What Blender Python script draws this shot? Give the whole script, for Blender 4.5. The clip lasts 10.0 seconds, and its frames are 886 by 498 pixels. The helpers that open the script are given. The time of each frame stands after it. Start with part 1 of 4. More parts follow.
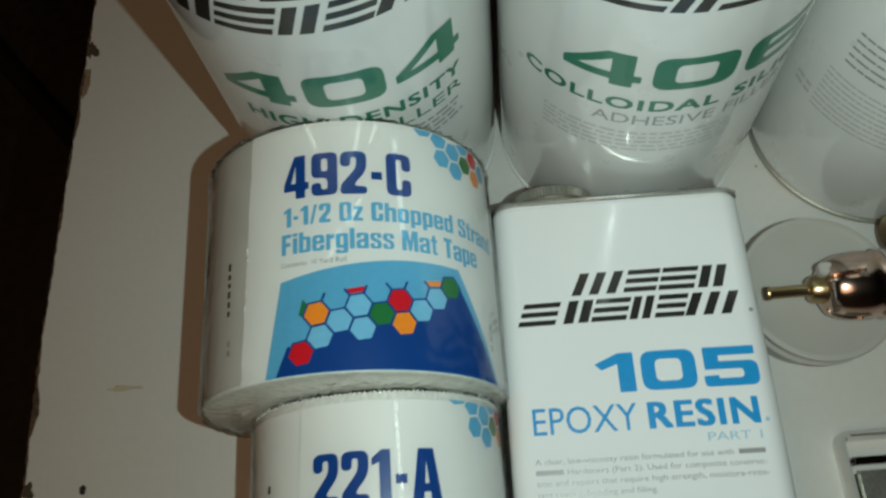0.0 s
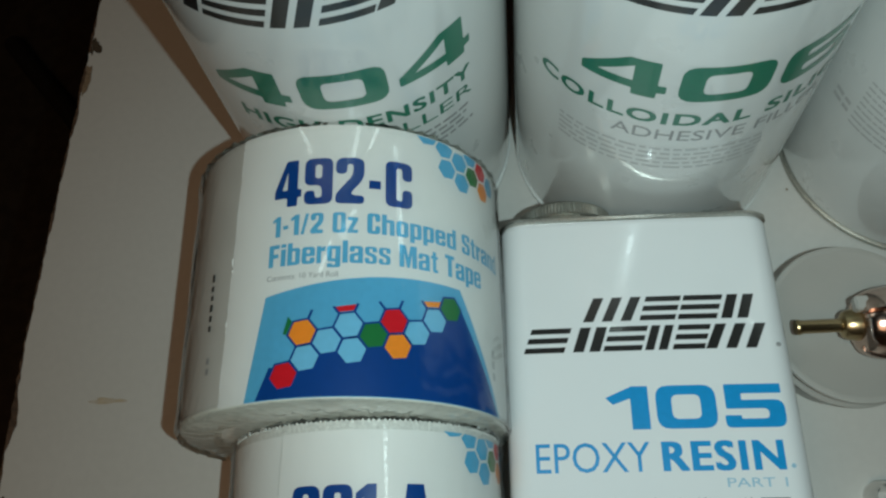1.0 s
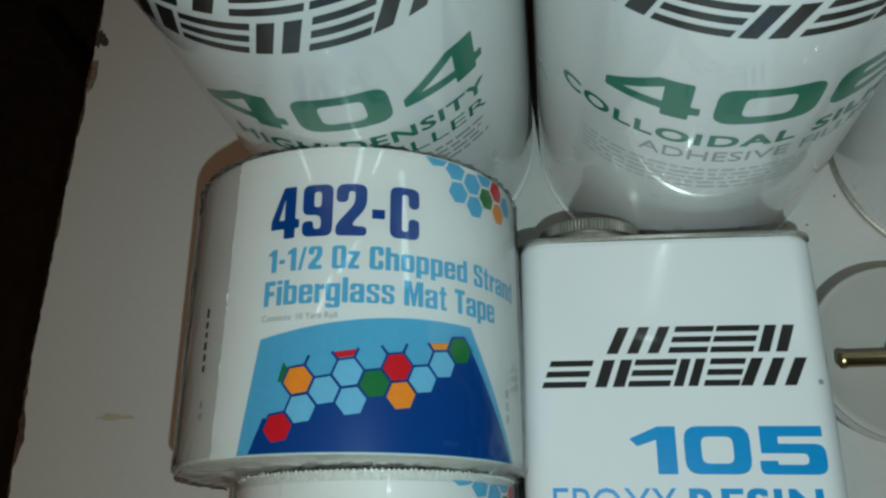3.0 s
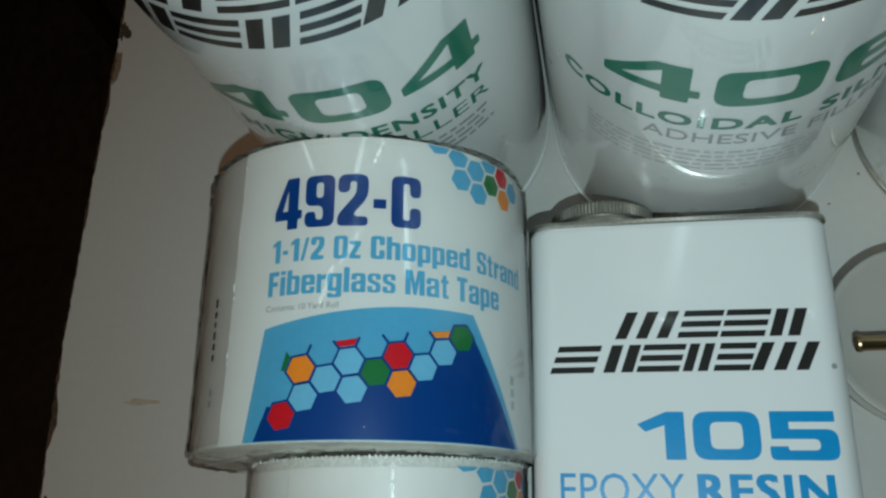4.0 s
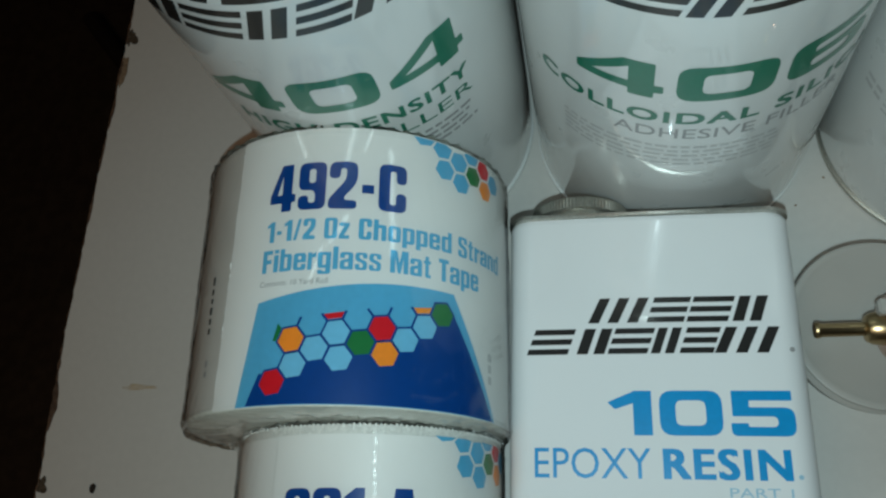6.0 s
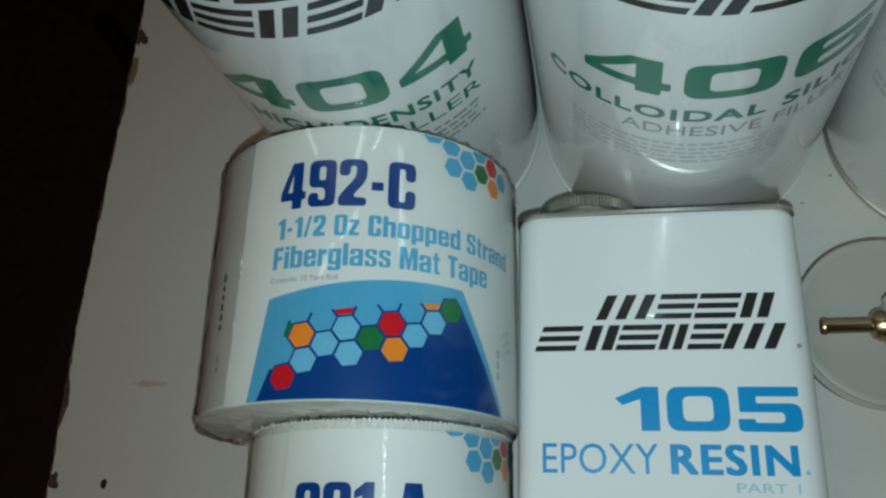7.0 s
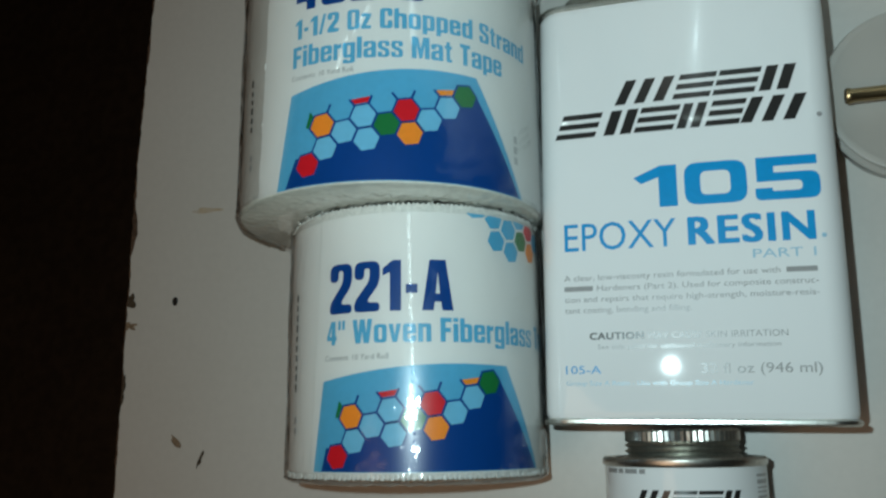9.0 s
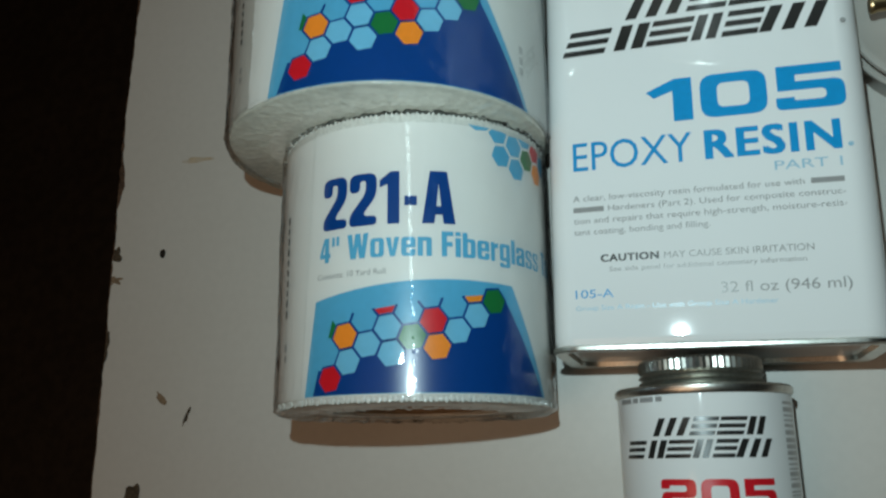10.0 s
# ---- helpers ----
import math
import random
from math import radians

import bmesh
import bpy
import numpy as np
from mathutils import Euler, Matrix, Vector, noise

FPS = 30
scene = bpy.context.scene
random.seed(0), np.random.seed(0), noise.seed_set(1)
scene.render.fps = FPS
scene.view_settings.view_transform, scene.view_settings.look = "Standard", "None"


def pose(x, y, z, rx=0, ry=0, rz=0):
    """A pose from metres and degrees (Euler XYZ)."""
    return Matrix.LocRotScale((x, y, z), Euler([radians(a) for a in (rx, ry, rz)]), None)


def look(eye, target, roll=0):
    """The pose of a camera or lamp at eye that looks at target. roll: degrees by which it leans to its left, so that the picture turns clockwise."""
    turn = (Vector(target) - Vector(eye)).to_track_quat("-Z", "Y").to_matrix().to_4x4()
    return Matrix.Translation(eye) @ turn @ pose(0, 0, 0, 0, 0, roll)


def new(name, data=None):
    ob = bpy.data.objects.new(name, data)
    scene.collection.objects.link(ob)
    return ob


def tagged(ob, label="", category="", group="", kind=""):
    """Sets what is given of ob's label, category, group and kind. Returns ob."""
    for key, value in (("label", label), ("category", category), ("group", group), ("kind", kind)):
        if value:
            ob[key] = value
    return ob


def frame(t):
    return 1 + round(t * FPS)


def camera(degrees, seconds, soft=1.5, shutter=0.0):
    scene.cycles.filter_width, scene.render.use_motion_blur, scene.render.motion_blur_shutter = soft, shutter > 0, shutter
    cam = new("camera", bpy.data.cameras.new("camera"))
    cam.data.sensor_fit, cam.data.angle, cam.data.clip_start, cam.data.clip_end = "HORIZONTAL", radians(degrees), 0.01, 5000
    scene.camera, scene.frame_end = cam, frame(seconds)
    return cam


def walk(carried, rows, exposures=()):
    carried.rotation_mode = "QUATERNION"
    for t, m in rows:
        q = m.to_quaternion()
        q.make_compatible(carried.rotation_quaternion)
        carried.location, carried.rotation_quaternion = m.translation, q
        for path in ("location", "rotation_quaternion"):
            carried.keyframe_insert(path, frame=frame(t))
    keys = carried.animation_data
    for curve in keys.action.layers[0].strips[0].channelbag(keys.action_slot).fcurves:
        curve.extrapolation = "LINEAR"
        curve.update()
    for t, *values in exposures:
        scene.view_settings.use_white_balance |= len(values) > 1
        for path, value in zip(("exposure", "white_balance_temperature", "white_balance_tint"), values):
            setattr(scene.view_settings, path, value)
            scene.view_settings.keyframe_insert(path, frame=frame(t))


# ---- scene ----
cam = camera(56.4, 10.0, soft=2.4, shutter=0.45)
PATH = [
    (0, (0.0223, 0.0070, 0.3851), (-0.0729, 0.7827, -1.4559), -11.75),
    (0.5, (0.0305, 0.0170, 0.3668), (-0.0822, 0.8140, -1.4641), -10.75),
    (1, (0.0274, 0.0170, 0.3629), (-0.1121, 0.8272, -1.4603), -12.25),
    (1.5, (0.0282, 0.0240, 0.3578), (-0.1177, 0.8140, -1.4737), -12.35),
    (2, (0.0291, 0.0310, 0.3568), (-0.1359, 0.8059, -1.4796), -14.05),
    (2.5, (0.0309, 0.0420, 0.3517), (-0.1565, 0.7911, -1.4932), -15.75),
    (4, (0.0509, 0.0520, 0.3509), (-0.3021, 0.7119, -1.5038), -30.05),
    (4.5, (0.0560, 0.0490, 0.3537), (-0.3186, 0.7199, -1.4928), -30.40),
    (5, (0.0603, 0.0460, 0.3595), (-0.3291, 0.7331, -1.4780), -30.65),
    (5.5, (0.0593, 0.0370, 0.3615), (-0.2838, 0.7540, -1.4737), -26.85),
    (7, (0.0575, 0.0300, 0.3646), (-0.2995, 0.7499, -1.4668), -27.55),
    (7.5, (0.0645, 0.0310, 0.3653), (-0.3731, 0.7433, -1.4516), -33.35),
    (8, (0.0876, 0.0340, 0.3674), (-0.4139, 0.7132, -1.4457), -39.20),
    (8.2, (0.0922, 0.0310, 0.3682), (-0.4312, 0.6538, -1.4589), -42.80),
    (8.5, (0.0875, 0.0150, 0.3654), (-0.4711, 0.5397, -1.4820), -49.60),
    (8.7, (0.0844, 0.0050, 0.3615), (-0.4887, 0.4940, -1.4912), -51.90),
    (9, (0.0794, -0.0040, 0.3617), (-0.4853, 0.4349, -1.5060), -54.70),
    (9.5, (0.0749, -0.0190, 0.3509), (-0.4877, 0.4340, -1.5141), -53.85),
    (10, (0.0703, -0.0370, 0.3361), (-0.4859, 0.4671, -1.5177), -50.65),
]
EXPOSURES = [(0.0, 0.22, 6850, 10), (0.6, 0.13, 6600, 10), (2.5, 0.08, 6250, 10), (5.0, 0.0, 6200, 10), (7.5, 0.03, 6200, 10), (8.5, 0.10, 6200, 10), (10.0, 0.22, 6300, 10)]
walk(cam, [(t, look(eye, target, roll)) for t, eye, target, roll in PATH], EXPOSURES)
FLASH, ROOM = 0.455, 3.6

# ---- light ----
def lamp(name, shape, size, power, colour, m):
    data = bpy.data.lights.new(name, "AREA")
    data.shape, data.size, data.energy, data.color = shape, size, power, colour
    ob = new(name, data)
    ob.matrix_world = m
    return ob


lamp("phone_torch", "DISK", 0.0045, FLASH, (0.75, 0.985, 0.985), look((0.058, 0.012, 0.367), (0.125, 0.17, 0.0))).data.spread = radians(155)
# unseen broad lamp, added as warm ambient light to lift the shadows
lamp("warm_ambient_fill", "DISK", 1.1, ROOM, (1.0, 0.62, 0.36), look((-0.5, -0.6, 1.55), (-0.4, -0.4, 0)))
world = bpy.data.worlds.new("world")
world.use_nodes = True
world.node_tree.nodes["Background"].inputs[0].default_value = (0.01, 0.008, 0.006, 1)
scene.world = world


# ---- materials ----
def material(name, colour, rough=0.5, metal=0.0, coat=0.0, coat_rough=0.05, grain=0.0, grain_scale=400.0, stain=0.0, stain_scale=9.0,
             stain_colour=None, bump=0.0, bump_scale=300.0, rough_var=0.0, clear=0.0, stretch=(1, 1, 1)):
    mat = bpy.data.materials.new(name)
    mat.use_nodes = True
    nodes, links = mat.node_tree.nodes, mat.node_tree.links
    b = nodes["Principled BSDF"]
    b.inputs["Base Color"].default_value = (*colour, 1)
    b.inputs["Roughness"].default_value = rough
    b.inputs["Metallic"].default_value = metal
    b.inputs["Coat Weight"].default_value = coat
    b.inputs["Coat Roughness"].default_value = coat_rough
    b.inputs["Transmission Weight"].default_value = clear
    coords = nodes.new("ShaderNodeTexCoord")
    scaled = nodes.new("ShaderNodeMapping")
    scaled.inputs["Scale"].default_value = stretch
    links.new(coords.outputs["Object"], scaled.inputs["Vector"])

    def noise_at(scale, detail):
        n = nodes.new("ShaderNodeTexNoise")
        n.inputs["Scale"].default_value, n.inputs["Detail"].default_value = scale, detail
        links.new(scaled.outputs[0], n.inputs["Vector"])
        return n.outputs["Fac"]

    last = None
    if stain:
        ramp = nodes.new("ShaderNodeValToRGB")
        ramp.color_ramp.elements[0].position, ramp.color_ramp.elements[1].position = 0.42, 0.72
        links.new(noise_at(stain_scale, 5), ramp.inputs[0])
        ramp.color_ramp.elements[0].color = (*colour, 1)
        other = stain_colour or tuple(c * 0.6 for c in colour)
        ramp.color_ramp.elements[1].color = (*[a * (1 - stain) + o * stain for a, o in zip(colour, other)], 1)
        last = ramp.outputs[0]
    if grain:
        mix = nodes.new("ShaderNodeMix")
        mix.data_type, mix.blend_type = "RGBA", "MULTIPLY"
        ramp = nodes.new("ShaderNodeValToRGB")
        ramp.color_ramp.elements[0].position, ramp.color_ramp.elements[1].position = 0.35, 0.65
        ramp.color_ramp.elements[0].color = (1 - grain, 1 - grain, 1 - grain, 1)
        links.new(noise_at(grain_scale, 3), ramp.inputs[0])
        mix.inputs["Factor"].default_value = 1
        mix.inputs[6].default_value = (*colour, 1)
        if last:
            links.new(last, mix.inputs[6])
        links.new(ramp.outputs[0], mix.inputs[7])
        last = mix.outputs[2]
    if last:
        links.new(last, b.inputs["Base Color"])
    if rough_var:
        ranged = nodes.new("ShaderNodeMapRange")
        ranged.inputs["To Min"].default_value, ranged.inputs["To Max"].default_value = max(0.02, rough - rough_var), rough + rough_var
        links.new(noise_at(60, 4), ranged.inputs["Value"])
        links.new(ranged.outputs[0], b.inputs["Roughness"])
    if bump:
        bumped = nodes.new("ShaderNodeBump")
        bumped.inputs["Strength"].default_value, bumped.inputs["Distance"].default_value = bump, 0.001
        links.new(noise_at(bump_scale, 3), bumped.inputs["Height"])
        links.new(bumped.outputs[0], b.inputs["Normal"])
        if coat:
            links.new(bumped.outputs[0], b.inputs["Coat Normal"])
    return mat


ENAMEL = material("white_enamel", (0.76, 0.78, 0.785), 0.035, stain=0.06, stain_scale=14, bump=0.010, bump_scale=60, rough_var=0.02)
CAN_WHITE = material("white_can_print", (0.71, 0.72, 0.70), 0.30, coat=1.0, coat_rough=0.035, stain=0.16, stain_scale=18, bump=0.03, bump_scale=45, rough_var=0.08)
TIN = material("tinplate", (0.64, 0.63, 0.58), 0.31, metal=1.0, grain=0.18, grain_scale=900, stain=0.3, stain_scale=120, bump=0.05, bump_scale=500, rough_var=0.10)
DULL_TIN = material("dull_tinplate", (0.46, 0.45, 0.40), 0.42, metal=1.0, grain=0.2, grain_scale=700, bump=0.06, bump_scale=400, rough_var=0.1)
# chrome whose coppery reflections are put into the base colour and its blotches
COPPERY = material("chrome_coppery_reflection", (0.62, 0.47, 0.40), 0.16, metal=1.0, stain=0.5, stain_scale=120, stain_colour=(0.50, 0.30, 0.20), rough_var=0.06)
CHROME = material("chrome", (0.72, 0.70, 0.68), 0.10, metal=1.0, stain=0.2, stain_scale=200, rough_var=0.04)
BRASS = material("brass", (0.47, 0.35, 0.19), 0.30, metal=1.0, stain=0.4, stain_scale=160, bump=0.04, bump_scale=500, rough_var=0.08)
PAPER = material("film_covered_paper", (0.70, 0.70, 0.675), 0.50, coat=0.25, coat_rough=0.16, stain=0.08, stain_scale=20, bump=0.12, bump_scale=110)
MAT_EDGE = material("chopped_glass_strand", (0.76, 0.77, 0.69), 0.40, coat=1.0, coat_rough=0.07, grain=0.16, grain_scale=520, stain=0.32, stain_scale=75, bump=0.55, bump_scale=330)
WEAVE = material("woven_glass", (0.70, 0.70, 0.66), 0.35, coat=0.5, coat_rough=0.1, grain=0.2, grain_scale=900, bump=0.3, bump_scale=800)
CARD = material("cardboard_core", (0.34, 0.24, 0.15), 0.8, grain=0.2, bump=0.2)


def clear_film(name, rough, bump, scale):
    """Thin clear film: see-through, with a glossy face."""
    mat = bpy.data.materials.new(name)
    mat.use_nodes = True
    nodes, links = mat.node_tree.nodes, mat.node_tree.links
    nodes.remove(nodes["Principled BSDF"])
    clear, gloss = nodes.new("ShaderNodeBsdfTransparent"), nodes.new("ShaderNodeBsdfGlossy")
    clear.inputs["Color"].default_value = (0.975, 0.98, 0.975, 1)
    gloss.inputs["Roughness"].default_value = rough
    fresnel, mix = nodes.new("ShaderNodeFresnel"), nodes.new("ShaderNodeMixShader")
    fresnel.inputs["IOR"].default_value = 1.38
    coords, grain, bumped = nodes.new("ShaderNodeTexCoord"), nodes.new("ShaderNodeTexNoise"), nodes.new("ShaderNodeBump")
    grain.inputs["Scale"].default_value, grain.inputs["Detail"].default_value = scale, 3
    bumped.inputs["Strength"].default_value, bumped.inputs["Distance"].default_value = bump, 0.001
    links.new(coords.outputs["Object"], grain.inputs["Vector"])
    links.new(grain.outputs["Fac"], bumped.inputs["Height"])
    links.new(bumped.outputs[0], gloss.inputs["Normal"])
    links.new(bumped.outputs[0], fresnel.inputs["Normal"])
    links.new(fresnel.outputs[0], mix.inputs[0])
    links.new(clear.outputs[0], mix.inputs[1])
    links.new(gloss.outputs[0], mix.inputs[2])
    links.new(mix.outputs[0], nodes["Material Output"].inputs["Surface"])
    return mat


CREASE = material("creased_film", (0.95, 0.95, 0.95), 0.06, clear=1.0, bump=0.15, bump_scale=500)
# label paper greyed to carry the shade of the roll's turned-away side
SHADED_BACK = material("shaded_film_covered_paper", (0.50, 0.485, 0.45), 0.45, coat=0.4, coat_rough=0.12, stain=0.3, stain_scale=30, bump=0.15, bump_scale=90)
FILM = clear_film("clear_film", 0.05, 0.16, 200)
LAMINATE = material("white_laminate", (0.60, 0.585, 0.55), 0.42, stain=0.22, stain_scale=7, stain_colour=(0.50, 0.465, 0.40), grain=0.03, grain_scale=260, bump=0.010, bump_scale=160, rough_var=0.08)
CORE = material("particle_board", (0.13, 0.075, 0.045), 0.85, grain=0.5, grain_scale=350, stain=0.5, stain_scale=40, bump=0.8, bump_scale=300)
CHIP = material("bare_board", (0.085, 0.06, 0.035), 0.85, grain=0.5, grain_scale=700, bump=0.6, bump_scale=500)
CHIP_PALE = material("torn_paper_layer", (0.27, 0.19, 0.12), 0.8, grain=0.35, grain_scale=500, bump=0.4, bump_scale=400)
SMEAR = material("brown_smear", (0.50, 0.41, 0.29), 0.5, grain=0.1, grain_scale=300, stain=0.8, stain_scale=160, stain_colour=(0.585, 0.56, 0.52))
PLASTIC = material("milky_plastic", (0.39, 0.375, 0.345), 0.36, coat=0.15, coat_rough=0.15, stain=0.18, stain_scale=30, bump=0.04, bump_scale=90)
FLOORING = material("dark_floor", (0.042, 0.032, 0.022), 0.6, stain=0.7, stain_scale=4, grain=0.4, grain_scale=60, bump=0.3, bump_scale=50)
WALL = material("dull_wall", (0.16, 0.14, 0.12), 0.8, stain=0.3, stain_scale=3, grain=0.1, bump=0.2)
RUBBER = material("black_rubber", (0.012, 0.011, 0.010), 0.55, bump=0.1)


def ink(name, colour, rough=0.30, coat=0.6):
    return material(name, colour, rough, coat=coat, coat_rough=0.09, grain=0.06, grain_scale=500, stain=0.10, stain_scale=40, bump=0.04, bump_scale=70)


BLACK = ink("black_ink", (0.020, 0.019, 0.018))
GREY = ink("grey_ink", (0.30, 0.30, 0.30))
PALE_GREY = ink("pale_grey_ink", (0.50, 0.50, 0.49))
GREEN = ink("green_ink", (0.006, 0.165, 0.095))
CYAN = ink("cyan_ink", (0.008, 0.28, 0.62))
PALE_CYAN = ink("pale_cyan_ink", (0.33, 0.54, 0.68))
NAVY = ink("navy_ink", (0.003, 0.050, 0.23))
SKY = ink("sky_blue_ink", (0.10, 0.39, 0.60))
RED = ink("red_ink", (0.62, 0.012, 0.022))
ORANGE = ink("orange_ink", (0.85, 0.27, 0.025))
LEAF = ink("leaf_green_ink", (0.015, 0.17, 0.045))


# ---- mesh helpers ----
def mesh_of(name, bm, mat, smooth=True):
    me = bpy.data.meshes.new(name)
    bm.normal_update()
    bm.to_mesh(me)
    bm.free()
    me.materials.append(mat)
    for p in me.polygons:
        p.use_smooth = smooth
    if smooth:
        me.set_sharp_from_angle(angle=radians(38))
    return me


def part(name, bm, mat, parent, label="", smooth=True):
    ob = new(name, mesh_of(name, bm, mat, smooth))
    ob.parent = parent
    return tagged(ob, label)


def thing(name, m, label, category, group="", kind=""):
    ob = new(name)
    ob.empty_display_size = 0.02
    ob.matrix_world = m
    return tagged(ob, label, category, group, kind)


UP = lambda r, a, h: (r * math.cos(a), r * math.sin(a), h)
ALONG_Y = lambda r, a, h: (r * math.sin(a), h, r * math.cos(a))
ALONG_X = lambda r, a, h: (h, r * math.sin(a), r * math.cos(a))


def lathe(profile, axis=UP, seg=96, centre=(0, 0, 0), closed=False, wave=None):
    """Turns a profile of (radius, height) round an axis."""
    bm = bmesh.new()
    rings = []
    for r, h in profile:
        ring = []
        for i in range(seg):
            a = 2 * math.pi * i / seg
            rr = r * (1 + wave(i, h)) if wave else r
            x, y, z = axis(rr, a, h)
            ring.append(bm.verts.new((x + centre[0], y + centre[1], z + centre[2])))
        rings.append(ring)
    pairs = list(zip(rings, rings[1:])) + ([(rings[-1], rings[0])] if closed else [])
    for a, b in pairs:
        for i in range(seg):
            j = (i + 1) % seg
            bm.faces.new((a[i], a[j], b[j], b[i]))
    if not closed:
        bm.faces.new(rings[0])
        bm.faces.new(rings[-1])
    bmesh.ops.recalc_face_normals(bm, faces=bm.faces)
    return bm


def loft(sections, close=True):
    bm = bmesh.new()
    rings = [[bm.verts.new(p) for p in s] for s in sections]
    for a, b in zip(rings, rings[1:]):
        for i in range(len(a)):
            j = (i + 1) % len(a)
            bm.faces.new((a[i], a[j], b[j], b[i]))
    if close:
        bm.faces.new(rings[0])
        bm.faces.new(rings[-1])
    bmesh.ops.recalc_face_normals(bm, faces=bm.faces)
    return bm


def round_rect(w, h, r, n=8, cx=0.0, cy=0.0):
    pts = []
    for sx, sy, a0 in ((1, 1, 0), (-1, 1, 90), (-1, -1, 180), (1, -1, 270)):
        for i in range(n + 1):
            a = radians(a0 + 90 * i / n)
            pts.append((cx + sx * (w / 2 - r) + r * math.cos(a), cy + sy * (h / 2 - r) + r * math.sin(a)))
    return pts


def box(x0, y0, z0, x1, y1, z1, bevel=0.0):
    bm = bmesh.new()
    bmesh.ops.create_cube(bm, size=1, matrix=Matrix.Translation(((x0 + x1) / 2, (y0 + y1) / 2, (z0 + z1) / 2)) @ Matrix.Diagonal((x1 - x0, y1 - y0, z1 - z0, 1)))
    if bevel:
        bmesh.ops.bevel(bm, geom=bm.edges[:], offset=bevel, segments=2, affect="EDGES")
    return bm


# ---- print helpers: flat artwork in metres (u across, v up), laid on a surface ----
def filled(outlines):
    """A flat bmesh from closed outlines; an outline inside another is a hole."""
    cu = bpy.data.curves.new("art", "CURVE")
    cu.dimensions, cu.fill_mode = "2D", "FRONT"
    for pts in outlines:
        s = cu.splines.new("POLY")
        s.points.add(len(pts) - 1)
        for p, (u, v) in zip(s.points, pts):
            p.co = (u * 100, v * 100, 0, 1)
        s.use_cyclic_u = True
    return curve_mesh(cu, 0.01)


def curve_mesh(cu, scale=1.0):
    ob = new("art", cu)
    me = bpy.data.meshes.new_from_object(ob.evaluated_get(bpy.context.evaluated_depsgraph_get()))
    bm = bmesh.new()
    bm.from_mesh(me)
    bpy.data.objects.remove(ob)
    bpy.data.curves.remove(cu)
    bpy.data.meshes.remove(me)
    if scale != 1.0:
        bmesh.ops.scale(bm, vec=(scale, scale, scale), verts=bm.verts)
    return bm


def letters(body, spread=1.0):
    cu = bpy.data.curves.new("text", "FONT")
    cu.body, cu.size, cu.fill_mode, cu.resolution_u, cu.space_character = body, 1.0, "FRONT", 3, spread
    return curve_mesh(cu)


def extent(bm):
    us, vs = [v.co.x for v in bm.verts], [v.co.y for v in bm.verts]
    return min(us), max(us), min(vs), max(vs)


CAP_HEIGHT = {}


def words(body, u0, u1, v0, v1, bold=0.0):
    """Words that fill u0 to u1; v0 is their baseline and v1 the height of their capitals. bold: stroke growth, as a share of the height."""
    if not CAP_HEIGHT:
        h = letters("H")
        CAP_HEIGHT["H"] = extent(h)[2:]
        h.free()
    low, high = CAP_HEIGHT["H"]
    bm = letters(body, 1.12 if bold else 1.0)
    a, b, _, _ = extent(bm)
    grow = bold * (v1 - v0)
    for v in bm.verts:
        v.co = ((v.co.x - a) / (b - a) * (u1 - u0 - 2 * grow) + u0 + grow, (v.co.y - low) / (high - low) * (v1 - v0 - grow) + v0 + grow / 2, 0)
    if bold:
        base = bm.verts[:] + bm.edges[:] + bm.faces[:]
        for k, (du, dv) in enumerate(((-1, 0.5), (1, 0.5), (-1, -0.5), (1, -0.5))):
            made = bmesh.ops.duplicate(bm, geom=base)["geom"]
            bmesh.ops.translate(bm, vec=(du * grow, dv * grow, 0.000012 * (k + 1)), verts=[g for g in made if isinstance(g, bmesh.types.BMVert)])
    return bm


def lay(name, bm, mat, parent, surface, layer, label="", step=0.0025):
    """Cuts flat artwork into strips and lays it on a surface: surface(u, v, height above it)."""
    a, b, _, _ = extent(bm)
    if step:
        u = math.ceil(a / step) * step + 0.00011
        while u < b:
            bmesh.ops.bisect_plane(bm, geom=bm.verts[:] + bm.edges[:] + bm.faces[:], plane_co=(u, 0, 0), plane_no=(1, 0, 0))
            u += step
    bmesh.ops.triangulate(bm, faces=bm.faces[:])
    lift = 0.00014 * layer
    for v in bm.verts:
        v.co = surface(v.co.x, v.co.y, lift + v.co.z)
    me = mesh_of(name, bm, mat, True)
    ob = new(name, me)
    ob.parent = parent
    return tagged(ob, label)


def flat_on(z):
    return lambda u, v, lift: (u, v, z + lift)


def round_lying(radius):
    return lambda u, v, lift: ((radius + lift) * math.sin(u / radius), v, radius + (radius + lift) * math.cos(u / radius))


def round_standing(radius):
    return lambda u, v, lift: ((radius + lift) * math.sin(u / radius), -(radius + lift) * math.cos(u / radius), v)


def fillet(pts, r):
    """Rounds the corners of an outline; a third number on a point scales its own rounding."""
    out, n = [], len(pts)
    for i, q in enumerate(pts):
        own = q[2] if len(q) > 2 else 1.0
        a, p, b = Vector(pts[i - 1][:2]), Vector(q[:2]), Vector(pts[(i + 1) % n][:2])
        d, e = a - p, b - p
        k = min(r * own, d.length * 0.48, e.length * 0.48)
        if k < 1e-6:
            out.append(tuple(p))
            continue
        s, t = p + d.normalized() * k, p + e.normalized() * k
        for f in (0, 0.25, 0.5, 0.75, 1):
            out.append(tuple((1 - f) ** 2 * s + 2 * f * (1 - f) * p + f * f * t))
    return out


